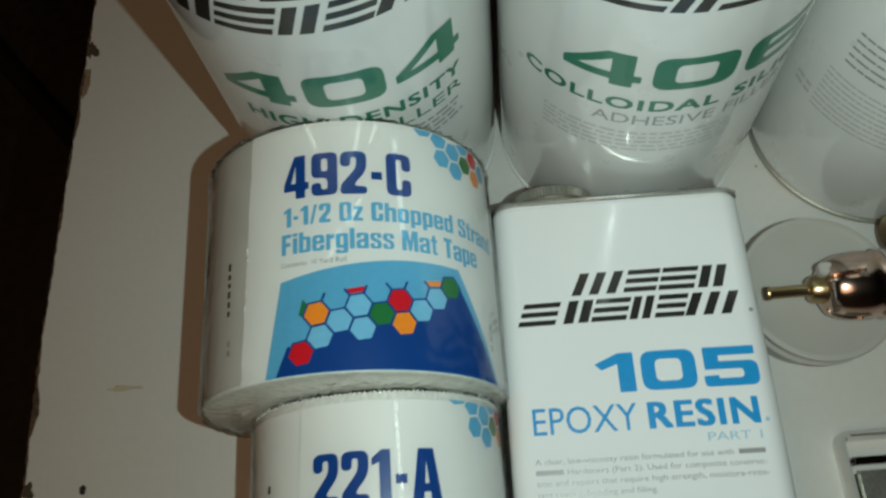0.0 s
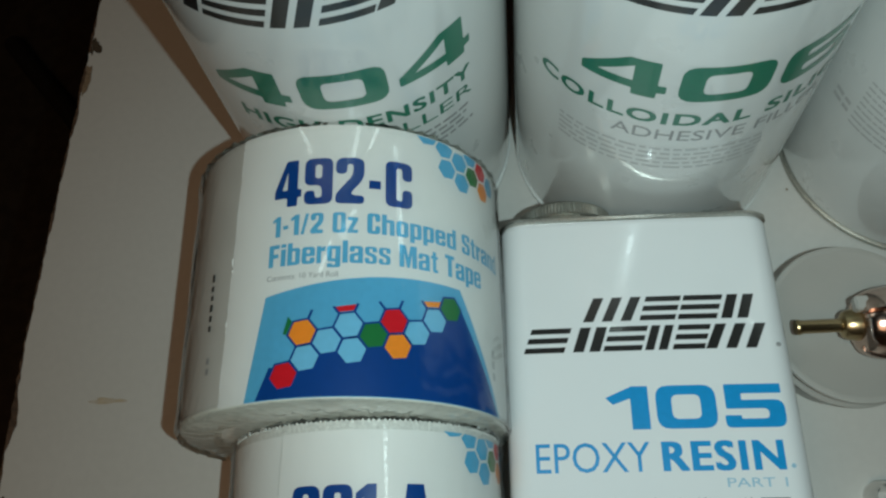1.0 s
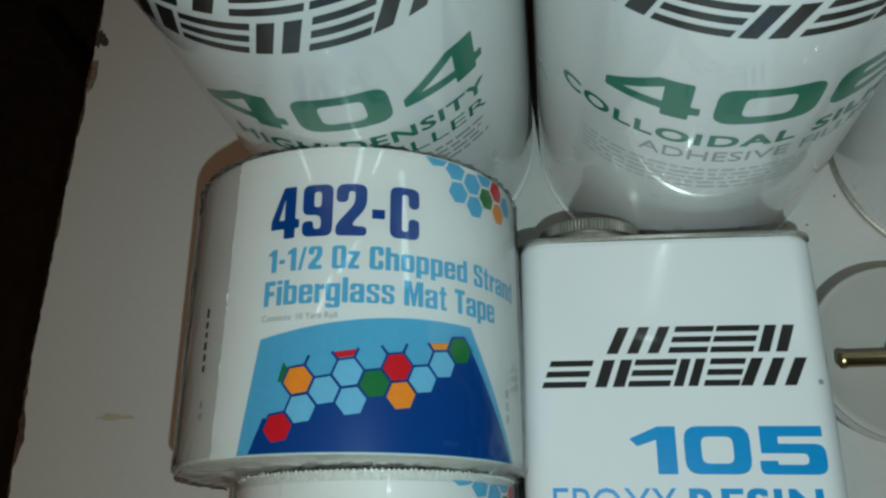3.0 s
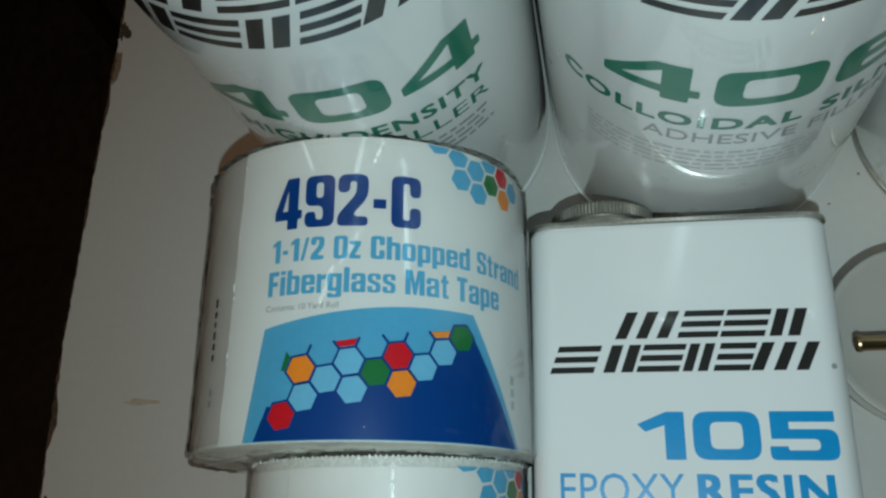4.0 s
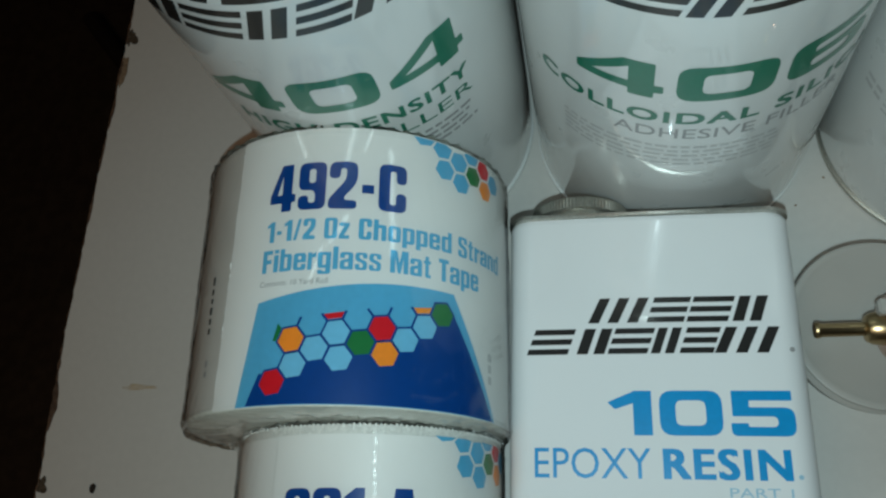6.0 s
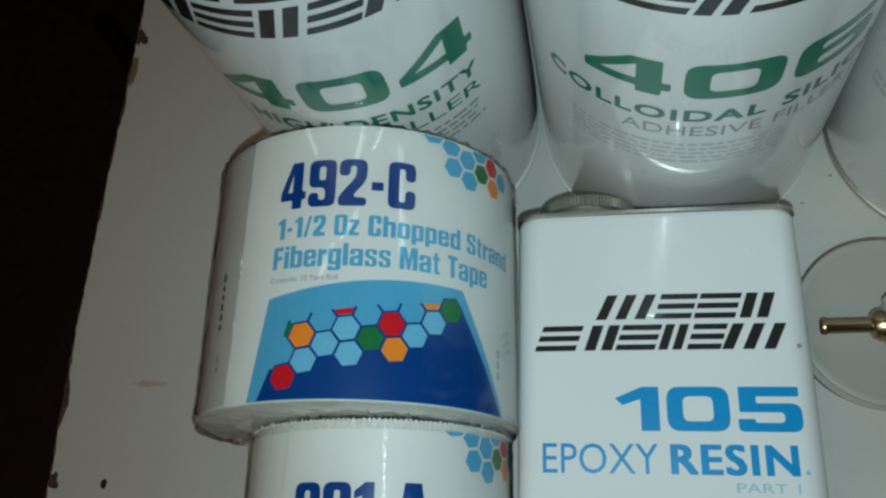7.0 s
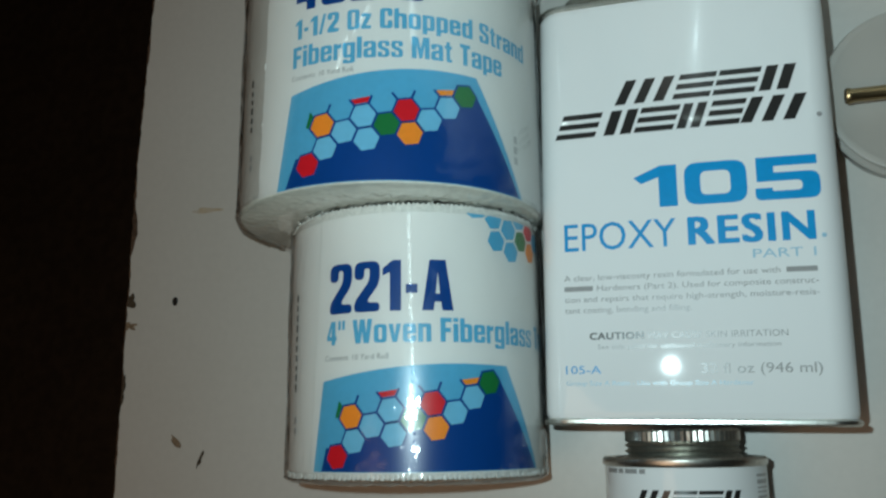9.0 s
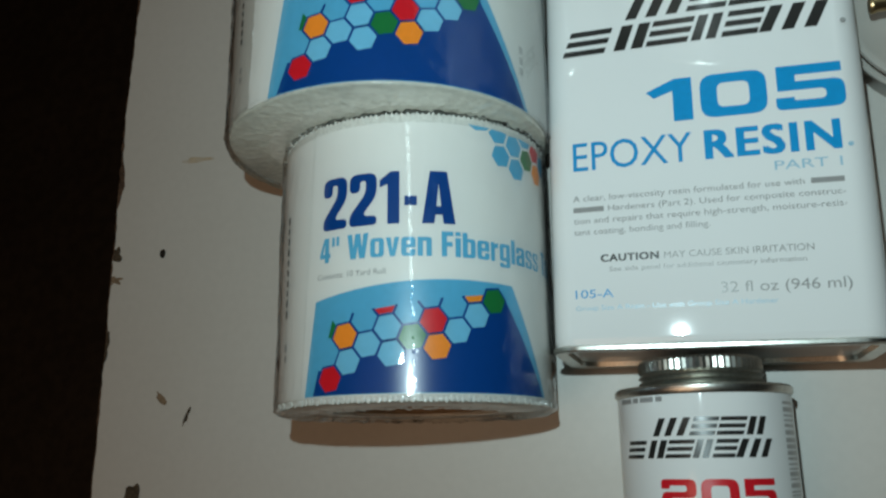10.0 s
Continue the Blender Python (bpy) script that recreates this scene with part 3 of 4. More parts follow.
def label_art(roll, on, u0, v0, pitch, panel, corner, small):
    """The blue panel with its honeycomb, and the cluster of cells in the label's corner."""
    (tl, tr, br, bl) = panel
    arch = [(tl[0] + (tr[0] - tl[0]) * f, tl[1] + (tr[1] - tl[1]) * f + 0.0022 * math.sin(math.pi * f)) for f in [i / 12 for i in range(13)]]
    lay("printed_panel", filled([arch + [br, bl]]), SKY, roll, on, 3, "sky blue printed panel")
    place = honeycomb(u0, v0, pitch, 8)
    s = pitch / math.sqrt(3)
    # navy field under the cells, stepping along the honeycomb
    steps = [(-0.62, 3.55), (-0.1, 3.75), (0.5, 3.95), (1, 3.75), (1.5, 3.3), (2.4, 3.35), (3, 3.8), (3.6, 3.3), (4.4, 3.25), (5, 3.8), (5.6, 3.3), (6.4, 3.2), (6.8, 2.8), (7.4, 2.6), (8.1, 2.2), (8.55, 1.75)]
    slope = [place(*q) for q in steps]
    lay("printed_panel", filled([slope + [(br[0] - 0.0022, br[1] + 0.0002), (bl[0] + 0.0042, bl[1] + 0.0002)]]), NAVY, roll, on, 4, "navy printed field")
    for col, row, mat in CELLS:
        cu, cv = place(col, row)
        lay("cell_outline", filled([hexagon(cu, cv, s * 1.07, 8)]), NAVY, roll, on, 5)
        lay("cell", filled([hexagon(cu, cv, s * 0.90, 8)]), PALE_CELL if mat is SKY else mat, roll, on, 6)
    # cells cut off along their tops, and open spokes
    for col, row, mat in ((3, 1.5, RED), (7, 1.5, ORANGE)):
        cu, cv = place(col, row)
        h = hexagon(cu, cv, s * 0.90, 8)
        lay("cell", filled([[h[4], h[5], ((h[5][0] + h[0][0]) / 2, (h[5][1] + h[0][1]) / 2), ((h[3][0] + h[4][0]) / 2, (h[3][1] + h[4][1]) / 2)]]), mat, roll, on, 6)
    cu, cv = place(0, 2)
    h = hexagon(cu, cv, s * 0.92, 8)
    lay("cell", filled([[h[5], h[0], ((h[0][0] + h[1][0]) / 2, (h[0][1] + h[1][1]) / 2), (h[5][0] - 0.0012, h[5][1] + 0.0002)]]), LEAF, roll, on, 6)
    for col, row, end, way in ((1, 2.5, 1, 60), (3, 2.5, 1, 60), (3, 2.5, 2, 120), (5, 2.5, 1, 60), (5, 2.5, 2, 120), (7, 2.5, 2, 120), (7, 2.5, 1, 60)):
        cu, cv = place(col, row)
        x, y = hexagon(cu, cv, s, 8)[end]
        a = radians(way + 8)
        dx, dy = math.cos(a) * s * 0.62, math.sin(a) * s * 0.62
        nx, ny = -math.sin(a) * s * 0.085, math.cos(a) * s * 0.085
        lay("spoke", filled([[(x - nx, y - ny), (x + nx, y + ny), (x + dx + nx, y + dy + ny), (x + dx - nx, y + dy - ny)]]), NAVY, roll, on, 5)
    cu0, cv0 = corner
    near = honeycomb(cu0, cv0, small, 8)
    for col, row, mat in ((-1, 2.5, SKY), (0, 3, SKY), (0, 4, SKY), (1, 3.5, SKY), (1, 4.5, SKY), (2, 3, SKY), (2, 4, LEAF), (3, 3.5, RED), (3, 4.5, ORANGE), (4, 4, SKY)):
        cu, cv = near(col, row)
        h = hexagon(cu, cv, small / math.sqrt(3) * 0.88, 8)
        top = on.label_top
        h = [(x, min(y, top)) for x, y in h]
        if max(y for _, y in h) - min(y for _, y in h) > 0.0012:
            lay("cell", filled([h]), mat, roll, on, 3)


class Wrapped:
    """A lying round surface that knows where its label ends."""

    def __init__(self, radius, label_top):
        self.at, self.label_top = round_lying(radius), label_top

    def __call__(self, u, v, lift):
        return self.at(u, v, lift)


def ridge(path, width, height, seed, beads):
    """A crimped seam of clear film along the roll, standing a little proud."""
    bm = bmesh.new()
    rings = []
    for (u, v), surface in path:
        k = max(0.05, 0.25 + 0.5 * abs(math.sin(beads * v)) + 1.5 * noise.noise(Vector((v * 700, seed, 0))))
        sway = 0.0005 * noise.noise(Vector((v * 260, seed, 5)))
        ring = [bm.verts.new(surface(u + sway + width * f, v, height * k * g)) for f, g in ((-1, 0.0), (-0.5, 0.8), (0, 1.0), (0.5, 0.8), (1, 0.0))]
        rings.append(ring)
    for a, b in zip(rings, rings[1:]):
        for i in range(4):
            bm.faces.new((a[i], a[i + 1], b[i + 1], b[i]))
    bmesh.ops.recalc_face_normals(bm, faces=bm.faces)
    return bm


def tape_roll(name, m, radius, y0, y1, edge_mat, label):
    roll = thing(name, m, label, "tape roll", "fibreglass tape rolls")
    r, b = radius, 0.0016
    part("tape", lathe([(0.030, y0), (r - b, y0), (r - b * 0.3, y0 + b * 0.3), (r, y0 + b), (r, (y0 + y1) / 2), (r, y1 - b), (r - b * 0.3, y1 - b * 0.3), (r - b, y1), (0.030, y1)], ALONG_Y, 192, (0, 0, r), True,
                       ), edge_mat, roll, "wound glass fibre tape")
    part("core", lathe([(0.0265, y0 + 0.001), (0.030, y0 + 0.001), (0.030, y1 - 0.001), (0.0265, y1 - 0.001)], ALONG_Y, 96, (0, 0, r), True), CARD, roll, "brown cardboard core")
    return roll


MAT_R, WOVEN_R = 0.0594, 0.0488


def turned_roll(x, r, turn):
    """A lying roll turned about its own axis."""
    return pose(x, 0, r, 0, turn, 0) @ pose(0, 0, -r)


mat_roll = tape_roll("tape_roll", turned_roll(-0.0335, MAT_R, 1.6), MAT_R, 0.0778, 0.1762, MAT_EDGE, "wide roll of chopped strand fiberglass mat tape, film-wrapped")
ON_MAT = Wrapped(MAT_R, 0.1752)
mat_label = lay("label", filled([[(-0.0315, 0.1756), (0.105, 0.1756), (0.105, 0.0783), (-0.0345, 0.0783)]]), PAPER, mat_roll, ON_MAT, 2, "white paper label")
# left side of the label, its shade put into the paper colour
mat_back = lay("label_back", filled([[(-0.085, 0.1754), (-0.032, 0.1754), (-0.035, 0.0791), (-0.085, 0.0791)]]), SHADED_BACK, mat_roll, ON_MAT, 1, "plain side of the label")
lay("number", heavy_digits("492-C", -0.0168, 0.0312, 0.1445, 0.1622), NAVY, mat_label, ON_MAT, 3, "bold navy number")
lay("lettering", heavy_digits("1-1/2 Oz Chopped Strand", -0.0168, 0.0785, 0.1336, 0.1412, 0.14), SKY, mat_label, ON_MAT, 3, "sky blue lettering")
lay("lettering", heavy_digits("Fiberglass Mat Tape", -0.0175, 0.0630, 0.1228, 0.1308, 0.14), SKY, mat_label, ON_MAT, 3, "sky blue lettering")
lay("lettering", words("Contents: 10 Yard Roll", -0.0178, 0.0062, 0.1180, 0.1199, 0.0), GREY, mat_label, ON_MAT, 3, "small grey lettering")
label_art(mat_label, ON_MAT, -0.0100, 0.0858, 0.00845, ((-0.0178, 0.1126), (0.0505, 0.1190), (0.0735, 0.0785), (-0.0235, 0.0785)), (0.0462, 0.1650), 0.0082)


def lot_code(u, v0, v1, seed):
    rnd = random.Random(seed)
    out, v = [], v0
    while v < v1:
        d = rnd.uniform(0.0018, 0.003)
        out.append([(u + rnd.uniform(-0.0002, 0.0004), v), (u + 0.0016, v), (u + 0.0016, v + d), (u, v + d)])
        v += d + 0.0014
    return filled(out)


lay("lot_code", lot_code(-0.0440, 0.106, 0.128, 3), BLACK, mat_back, ON_MAT, 3, "printed lot code")
lay("lot_code", lot_code(-0.0432, 0.091, 0.098, 4), GREY, mat_back, ON_MAT, 3, "printed lot code")
lay("fine_print", bars(0.0690, 0.0715, 0.1020, 3, 0.004, 0.0028, 5, 0.1), PALE_GREY, mat_label, ON_MAT, 3)
# bright line on the film crease by the label edge, made of white paper
part("crease_highlight", ridge([((-0.0318 - 0.003 * (1 - i / 140), 0.0790 + 0.0965 * i / 140), ON_MAT) for i in range(141)], 0.0004, 0.0004, 1, 160), PAPER, mat_roll, "crease in the clear film, its highlight made as a white ridge")


def crimp(radius, y, seed, amount):
    """Puckered film round the end of a roll."""
    bm = bmesh.new()
    rings = []
    for i in range(360):
        a = 2 * math.pi * i / 360
        ring = []
        for f in range(5):
            n = noise.noise(Vector((math.cos(a) * 26, math.sin(a) * 26, seed + f)))
            r = radius + 0.0004 + amount * (0.4 + n) * math.sin(math.pi * f / 4)
            x, yy, z = ALONG_Y(r, a, y + (f - 2) * 0.0010 + 0.0006 * n)
            ring.append(bm.verts.new((x, yy, z + radius)))
        rings.append(ring)
    for i in range(360):
        a, b = rings[i], rings[(i + 1) % 360]
        for f in range(4):
            bm.faces.new((a[f], a[f + 1], b[f + 1], b[f]))
    bmesh.ops.recalc_face_normals(bm, faces=bm.faces)
    return bm


def film_sleeve(radius, y0, y1, lip, seed, slack):
    """Shrunk film round a lying roll, puckered at its ends and drawn in over them."""
    bm = bmesh.new()
    count, along = 300, 70
    length = y1 - y0
    rows = [(lip * (1 - i / 7), y0 - 0.0006 - 0.0008 * math.sin(math.pi * i / 7), 1.0) for i in range(7)]
    rows += [(0.0, y0 + length * i / along, max(0.12, 1 - min(i, along - i) / 11)) for i in range(along + 1)]
    rows += [(lip * (i + 1) / 7, y1 + 0.0006 + 0.0008 * math.sin(math.pi * (i + 1) / 7), 1.0) for i in range(7)]
    rings = []
    for inset, y, loose in rows:
        ring = []
        for i in range(count):
            a = 2 * math.pi * i / count
            fine = noise.noise(Vector((math.cos(a) * 30, math.sin(a) * 30, y * 330 + seed)))
            broad = noise.noise(Vector((math.cos(a) * 5, math.sin(a) * 5, y * 34 + seed)))
            crease = max(0.0, 0.16 - abs(noise.noise(Vector((math.cos(a) * 7, math.sin(a) * 7, y * 50 - seed))))) / 0.16
            r = radius + 0.0011 - inset + slack * (loose * (0.5 + fine) + 0.55 * (0.5 + broad) * (1 - loose) + 0.35 * crease * (1 - loose))
            x, yy, z = ALONG_Y(r, a, y + (0.0009 * fine if loose > 0.9 else 0.0))
            ring.append(bm.verts.new((x, yy, z + radius)))
        rings.append(ring)
    for a, b in zip(rings, rings[1:]):
        for i in range(count):
            j = (i + 1) % count
            bm.faces.new((a[i], a[j], b[j], b[i]))
    bmesh.ops.recalc_face_normals(bm, faces=bm.faces)
    return bm


part("film_wrap", film_sleeve(MAT_R, 0.0780, 0.1760, 0.016, 3.0, 0.0008), FILM, mat_roll, "crinkled clear shrink film").visible_shadow = False
part("film_edge", crimp(MAT_R, 0.1752, 3, 0.0006), FILM, mat_roll, "puckered clear film").visible_shadow = False
part("film_edge", crimp(MAT_R, 0.0779, 4, 0.0004), FILM, mat_roll, "puckered clear film").visible_shadow = False

for k, (u, v0, v1, lean, wide, high) in enumerate(((0.027, 0.128, 0.168, -0.05, 0.0016, 0.00030), (0.0065, 0.132, 0.142, 0.5, 0.0012, 0.00035), (0.0005, 0.119, 0.131, 0.3, 0.0010, 0.00030),
                                                  (0.0100, 0.160, 0.1752, 0.15, 0.0014, 0.00050), (-0.0040, 0.164, 0.1752, -0.4, 0.0012, 0.00045), (0.0160, 0.166, 0.1752, 0.3, 0.0010, 0.00045))):
    path = [((u + lean * (v1 - v0) * i / 40, v0 + (v1 - v0) * i / 40), lambda a, b, lift: ON_MAT(a, b, lift + 0.0009)) for i in range(41)]
    part("film_wrinkle", ridge(path, wide * 0.55, high * 0.75, 30 + k, 900), CREASE, mat_roll, "wrinkle in the clear film").visible_shadow = False

woven_roll = tape_roll("tape_roll", pose(0, -0.0012, 0) @ turned_roll(-0.0268, WOVEN_R, 3.2), WOVEN_R, -0.0175, 0.0776, WEAVE, "roll of woven fiberglass tape in clear film")
ON_WOVEN = Wrapped(WOVEN_R, 0.0745)
woven_label = lay("label", filled([[(-0.0245, 0.0740), (0.088, 0.0740), (0.088, -0.0152), (-0.0285, -0.0152)]]), PAPER, woven_roll, ON_WOVEN, 2, "white paper label")
woven_back = lay("label_back", filled([[(-0.070, 0.0738), (-0.025, 0.0738), (-0.029, -0.0150), (-0.070, -0.0150)]]), PAPER, woven_roll, ON_WOVEN, 1, "plain side of the label")
lay("number", heavy_digits("221-A", -0.0195, 0.0262, 0.0390, 0.0568), NAVY, woven_label, ON_WOVEN, 3, "bold navy number")
lay("lettering", heavy_digits("4\" Woven Fiberglass Tape", -0.0206, 0.0870, 0.0282, 0.0365, 0.14), SKY, woven_label, ON_WOVEN, 3, "sky blue lettering")
lay("lettering", words("Contents: 10 Yard Roll", -0.0214, 0.0037, 0.0227, 0.0246, 0.0), GREY, woven_label, ON_WOVEN, 3, "small grey lettering")
label_art(woven_label, ON_WOVEN, -0.0150, -0.0097, 0.00825, ((-0.0220, 0.0157), (0.0474, 0.0206), (0.0655, -0.0148), (-0.0263, -0.0148)), (0.0442, 0.0655), 0.0082)
lay("lot_code", lot_code(-0.0425, 0.0130, 0.049, 6), BLACK, woven_back, ON_WOVEN, 3, "printed lot code")
lay("lot_code", lot_code(-0.0420, -0.002, 0.005, 7), GREY, woven_back, ON_WOVEN, 3, "printed lot code")


def selvage(radius, y, count, size):
    """The knotted woven edge of the tape, a ring of small loops."""
    bm = bmesh.new()
    rnd = random.Random(int(y * 10000))
    for i in range(count):
        a = 2 * math.pi * (i + rnd.uniform(-0.15, 0.15)) / count
        r = radius + rnd.uniform(-0.0002, 0.0003)
        x, yy, z = ALONG_Y(r, a, y + rnd.uniform(-0.0002, 0.0002))
        bmesh.ops.create_icosphere(bm, subdivisions=1, radius=size, matrix=Matrix.Translation((x, yy, z + radius)) @ Matrix.Rotation(a, 4, "Y") @ Matrix.Diagonal((1.0, 1.5, 0.6, 1)))
    return bm


part("selvage", selvage(WOVEN_R - 0.0001, -0.0164, 175, 0.00082), WEAVE, woven_roll, "knotted woven edge")
part("selvage", selvage(WOVEN_R - 0.0002, 0.0770, 175, 0.00048), WEAVE, woven_roll, "knotted woven edge")
part("film_seam", ridge([((0.0106 + 0.0022 * (1 - i / 180), -0.0170 + 0.092 * i / 180), ON_WOVEN) for i in range(181)], 0.0008, 0.0009, 2, 900), CREASE, woven_roll, "crimped seam in the clear film").visible_shadow = False
part("film_wrap", film_sleeve(WOVEN_R, -0.0178, 0.0774, 0.012, 8.0, 0.0009), FILM, woven_roll, "crinkled clear shrink film").visible_shadow = False


# ---- rectangular resin can lying on its back ----
BULGE = 0.80


def face_drop(x, y):
    """How far the softly bulged tin panel falls away from its middle."""
    return 0.5 * BULGE * (x * x + (y - 0.083) ** 2)


def slab_section(w, d, r, y, z0, bulged=False):
    pts = []
    outline = round_rect(w, d, r, 10, 0.0, z0)
    for i, (x, z) in enumerate(outline):
        pts.append((x, z))
        x2, z2 = outline[(i + 1) % len(outline)]
        if abs(z2 - z) < 1e-6 and abs(x2 - x) > 0.01:
            pts += [(x + (x2 - x) * f / 10, z) for f in range(1, 10)]
    if bulged:
        pts = [(x, z - face_drop(x, y) * max(0.0, (z - z0) / (d / 2))) for x, z in pts]
    return [(x, y, z) for x, z in pts]


def resin_can(m):
    can = thing("resin_can", m, "white rectangular epoxy resin can lying on its back", "can", "resin and hardener cans")
    w, d, r, z0, h = 0.1068, 0.0580, 0.0095, 0.0306, 0.1655
    rows = [0.0040 + (h - 0.0080) * i / 12 for i in range(13)]
    body = part("body", loft([slab_section(w - 0.0012, d - 0.0012, r, 0.0022, z0, True)] + [slab_section(w, d, r, y, z0, True) for y in [rows[0], rows[0] + 0.0006] + rows[1:-1] + [rows[-1] - 0.0006, rows[-1]]] + [slab_section(w - 0.0012, d - 0.0012, r, h - 0.0024, z0, True)]), ENAMEL, can)
    d2, z2 = d - 0.0036, z0 - 0.0019
    for y, side, word in ((0.0, 1, "bottom_rim"), (h, -1, "top_rim")):
        rim = [slab_section(w - 0.008, d2 - 0.008, r - 0.003, y + side * 0.0004, z2), slab_section(w + 0.0002, d2 + 0.0002, r, y, z2), slab_section(w + 0.0018, d2 + 0.0018, r + 0.0008, y + side * 0.0006, z2),
               slab_section(w + 0.0018, d2 + 0.0018, r + 0.0008, y + side * 0.0017, z2), slab_section(w - 0.001, d2 - 0.001, r, y + side * 0.0025, z2)]
        rim.insert(0, slab_section(w - 0.009, d2 - 0.009, r - 0.003, y + side * 0.0024, z2))
        part(word, loft(rim), TIN, can, "rolled tin seam")
    cx, cz = -0.0258, 0.0297
    knurl = lambda i, hh: 0.018 * (i % 2)
    part("neck", lathe([(0.0212, h - 0.002), (0.0212, h + 0.0015), (0.0200, h + 0.0030), (0.0192, h + 0.0042), (0.0192, h + 0.0070)], ALONG_Y, 96, (cx, 0, cz)), TIN, can)
    part("cap", lathe([(0.0194, h + 0.0052), (0.0201, h + 0.0058), (0.0201, h + 0.0096), (0.0196, h + 0.0106), (0.0170, h + 0.0110), (0.0165, h + 0.0102)], ALONG_Y, 180, (cx, 0, cz), wave=knurl), DULL_TIN, can, "knurled tin screw cap", smooth=False)
    on = lambda u, v, lift: (u, v, z0 + d / 2 - face_drop(u, v) + lift)
    x0 = -0.0767
    put = lambda word, bm, mat, label="": lay(word, bm, mat, body, on, 1, label, step=0.01)
    emblem(0.0338 + x0, 0.1215 + x0, 0.1075, 0.1290, BLACK, body, on)
    put("number", wide_digits("105", 0.0592 + x0, 0.1228 + x0, 0.0780, 0.0938, 0.12), CYAN, "broad cyan digits")
    put("lettering", words("EPOXY", 0.0330 + x0, 0.0735 + x0, 0.0632, 0.0735), CYAN, "thin cyan capitals")
    put("lettering", words("RESIN", 0.0775 + x0, 0.1200 + x0, 0.0632, 0.0735, 0.055), CYAN, "bold cyan capitals")
    put("lettering", words("PART 1", 0.0990 + x0, 0.1195 + x0, 0.0575, 0.0606), PALE_CYAN, "pale blue capitals")
    put("trademark_dot", filled([hexagon(0.1245 + x0, 0.1086, 0.0010)]), GREY)
    put("trademark_dot", filled([hexagon(0.1225 + x0, 0.0645, 0.0009)]), PALE_CYAN)
    lines = (("A clear, low-viscosity resin formulated for use with", 0.1075), ("Hardeners (Part 2). Used for composite construc-", 0.1195),
             ("tion and repairs that require high-strength, moisture-resis-", 0.1195), ("tant coating, bonding and filling.", 0.0775))
    for i, (line, end) in enumerate(lines):
        v = 0.0520 - 0.0040 * i
        put("lettering", words(line, (0.0325 if i != 1 else 0.0445) + x0, end + x0, v, v + 0.0021), GREY, "small grey lettering")
    put("fine_print", filled([[(0.1095 + x0, 0.0521), (0.1195 + x0, 0.0521), (0.1195 + x0, 0.0539), (0.1095 + x0, 0.0539)]]), GREY)
    put("fine_print", filled([[(0.0325 + x0, 0.0481), (0.0430 + x0, 0.0481), (0.0430 + x0, 0.0499), (0.0325 + x0, 0.0499)]]), GREY)
    put("lettering", words("CAUTION", 0.0412 + x0, 0.0605 + x0, 0.0302, 0.0327, 0.06), BLACK, "bold black warning")
    put("lettering", words("MAY CAUSE SKIN IRRITATION", 0.0622 + x0, 0.1085 + x0, 0.0302, 0.0324), GREY, "grey warning")
    put("lettering", words("See side panel for additional cautionary information", 0.0440 + x0, 0.1060 + x0, 0.0268, 0.0284), GREY, "small grey lettering")
    put("lettering", words("105-A", 0.0322 + x0, 0.0450 + x0, 0.0180, 0.0208), CYAN, "cyan lettering")
    put("lettering", words("32 fl oz (946 ml)", 0.0795 + x0, 0.1185 + x0, 0.0178, 0.0212), GREY, "grey lettering")
    put("lettering", words("Group Size A Resin - Use with Group Size A Hardener", 0.0322 + x0, 0.0965 + x0, 0.0138, 0.0154), PALE_CYAN, "pale blue lettering")
    return can


resin_can(pose(0.0779, -0.0018, 0.0) @ pose(0, 0, 0, 0, 0, -1.2))


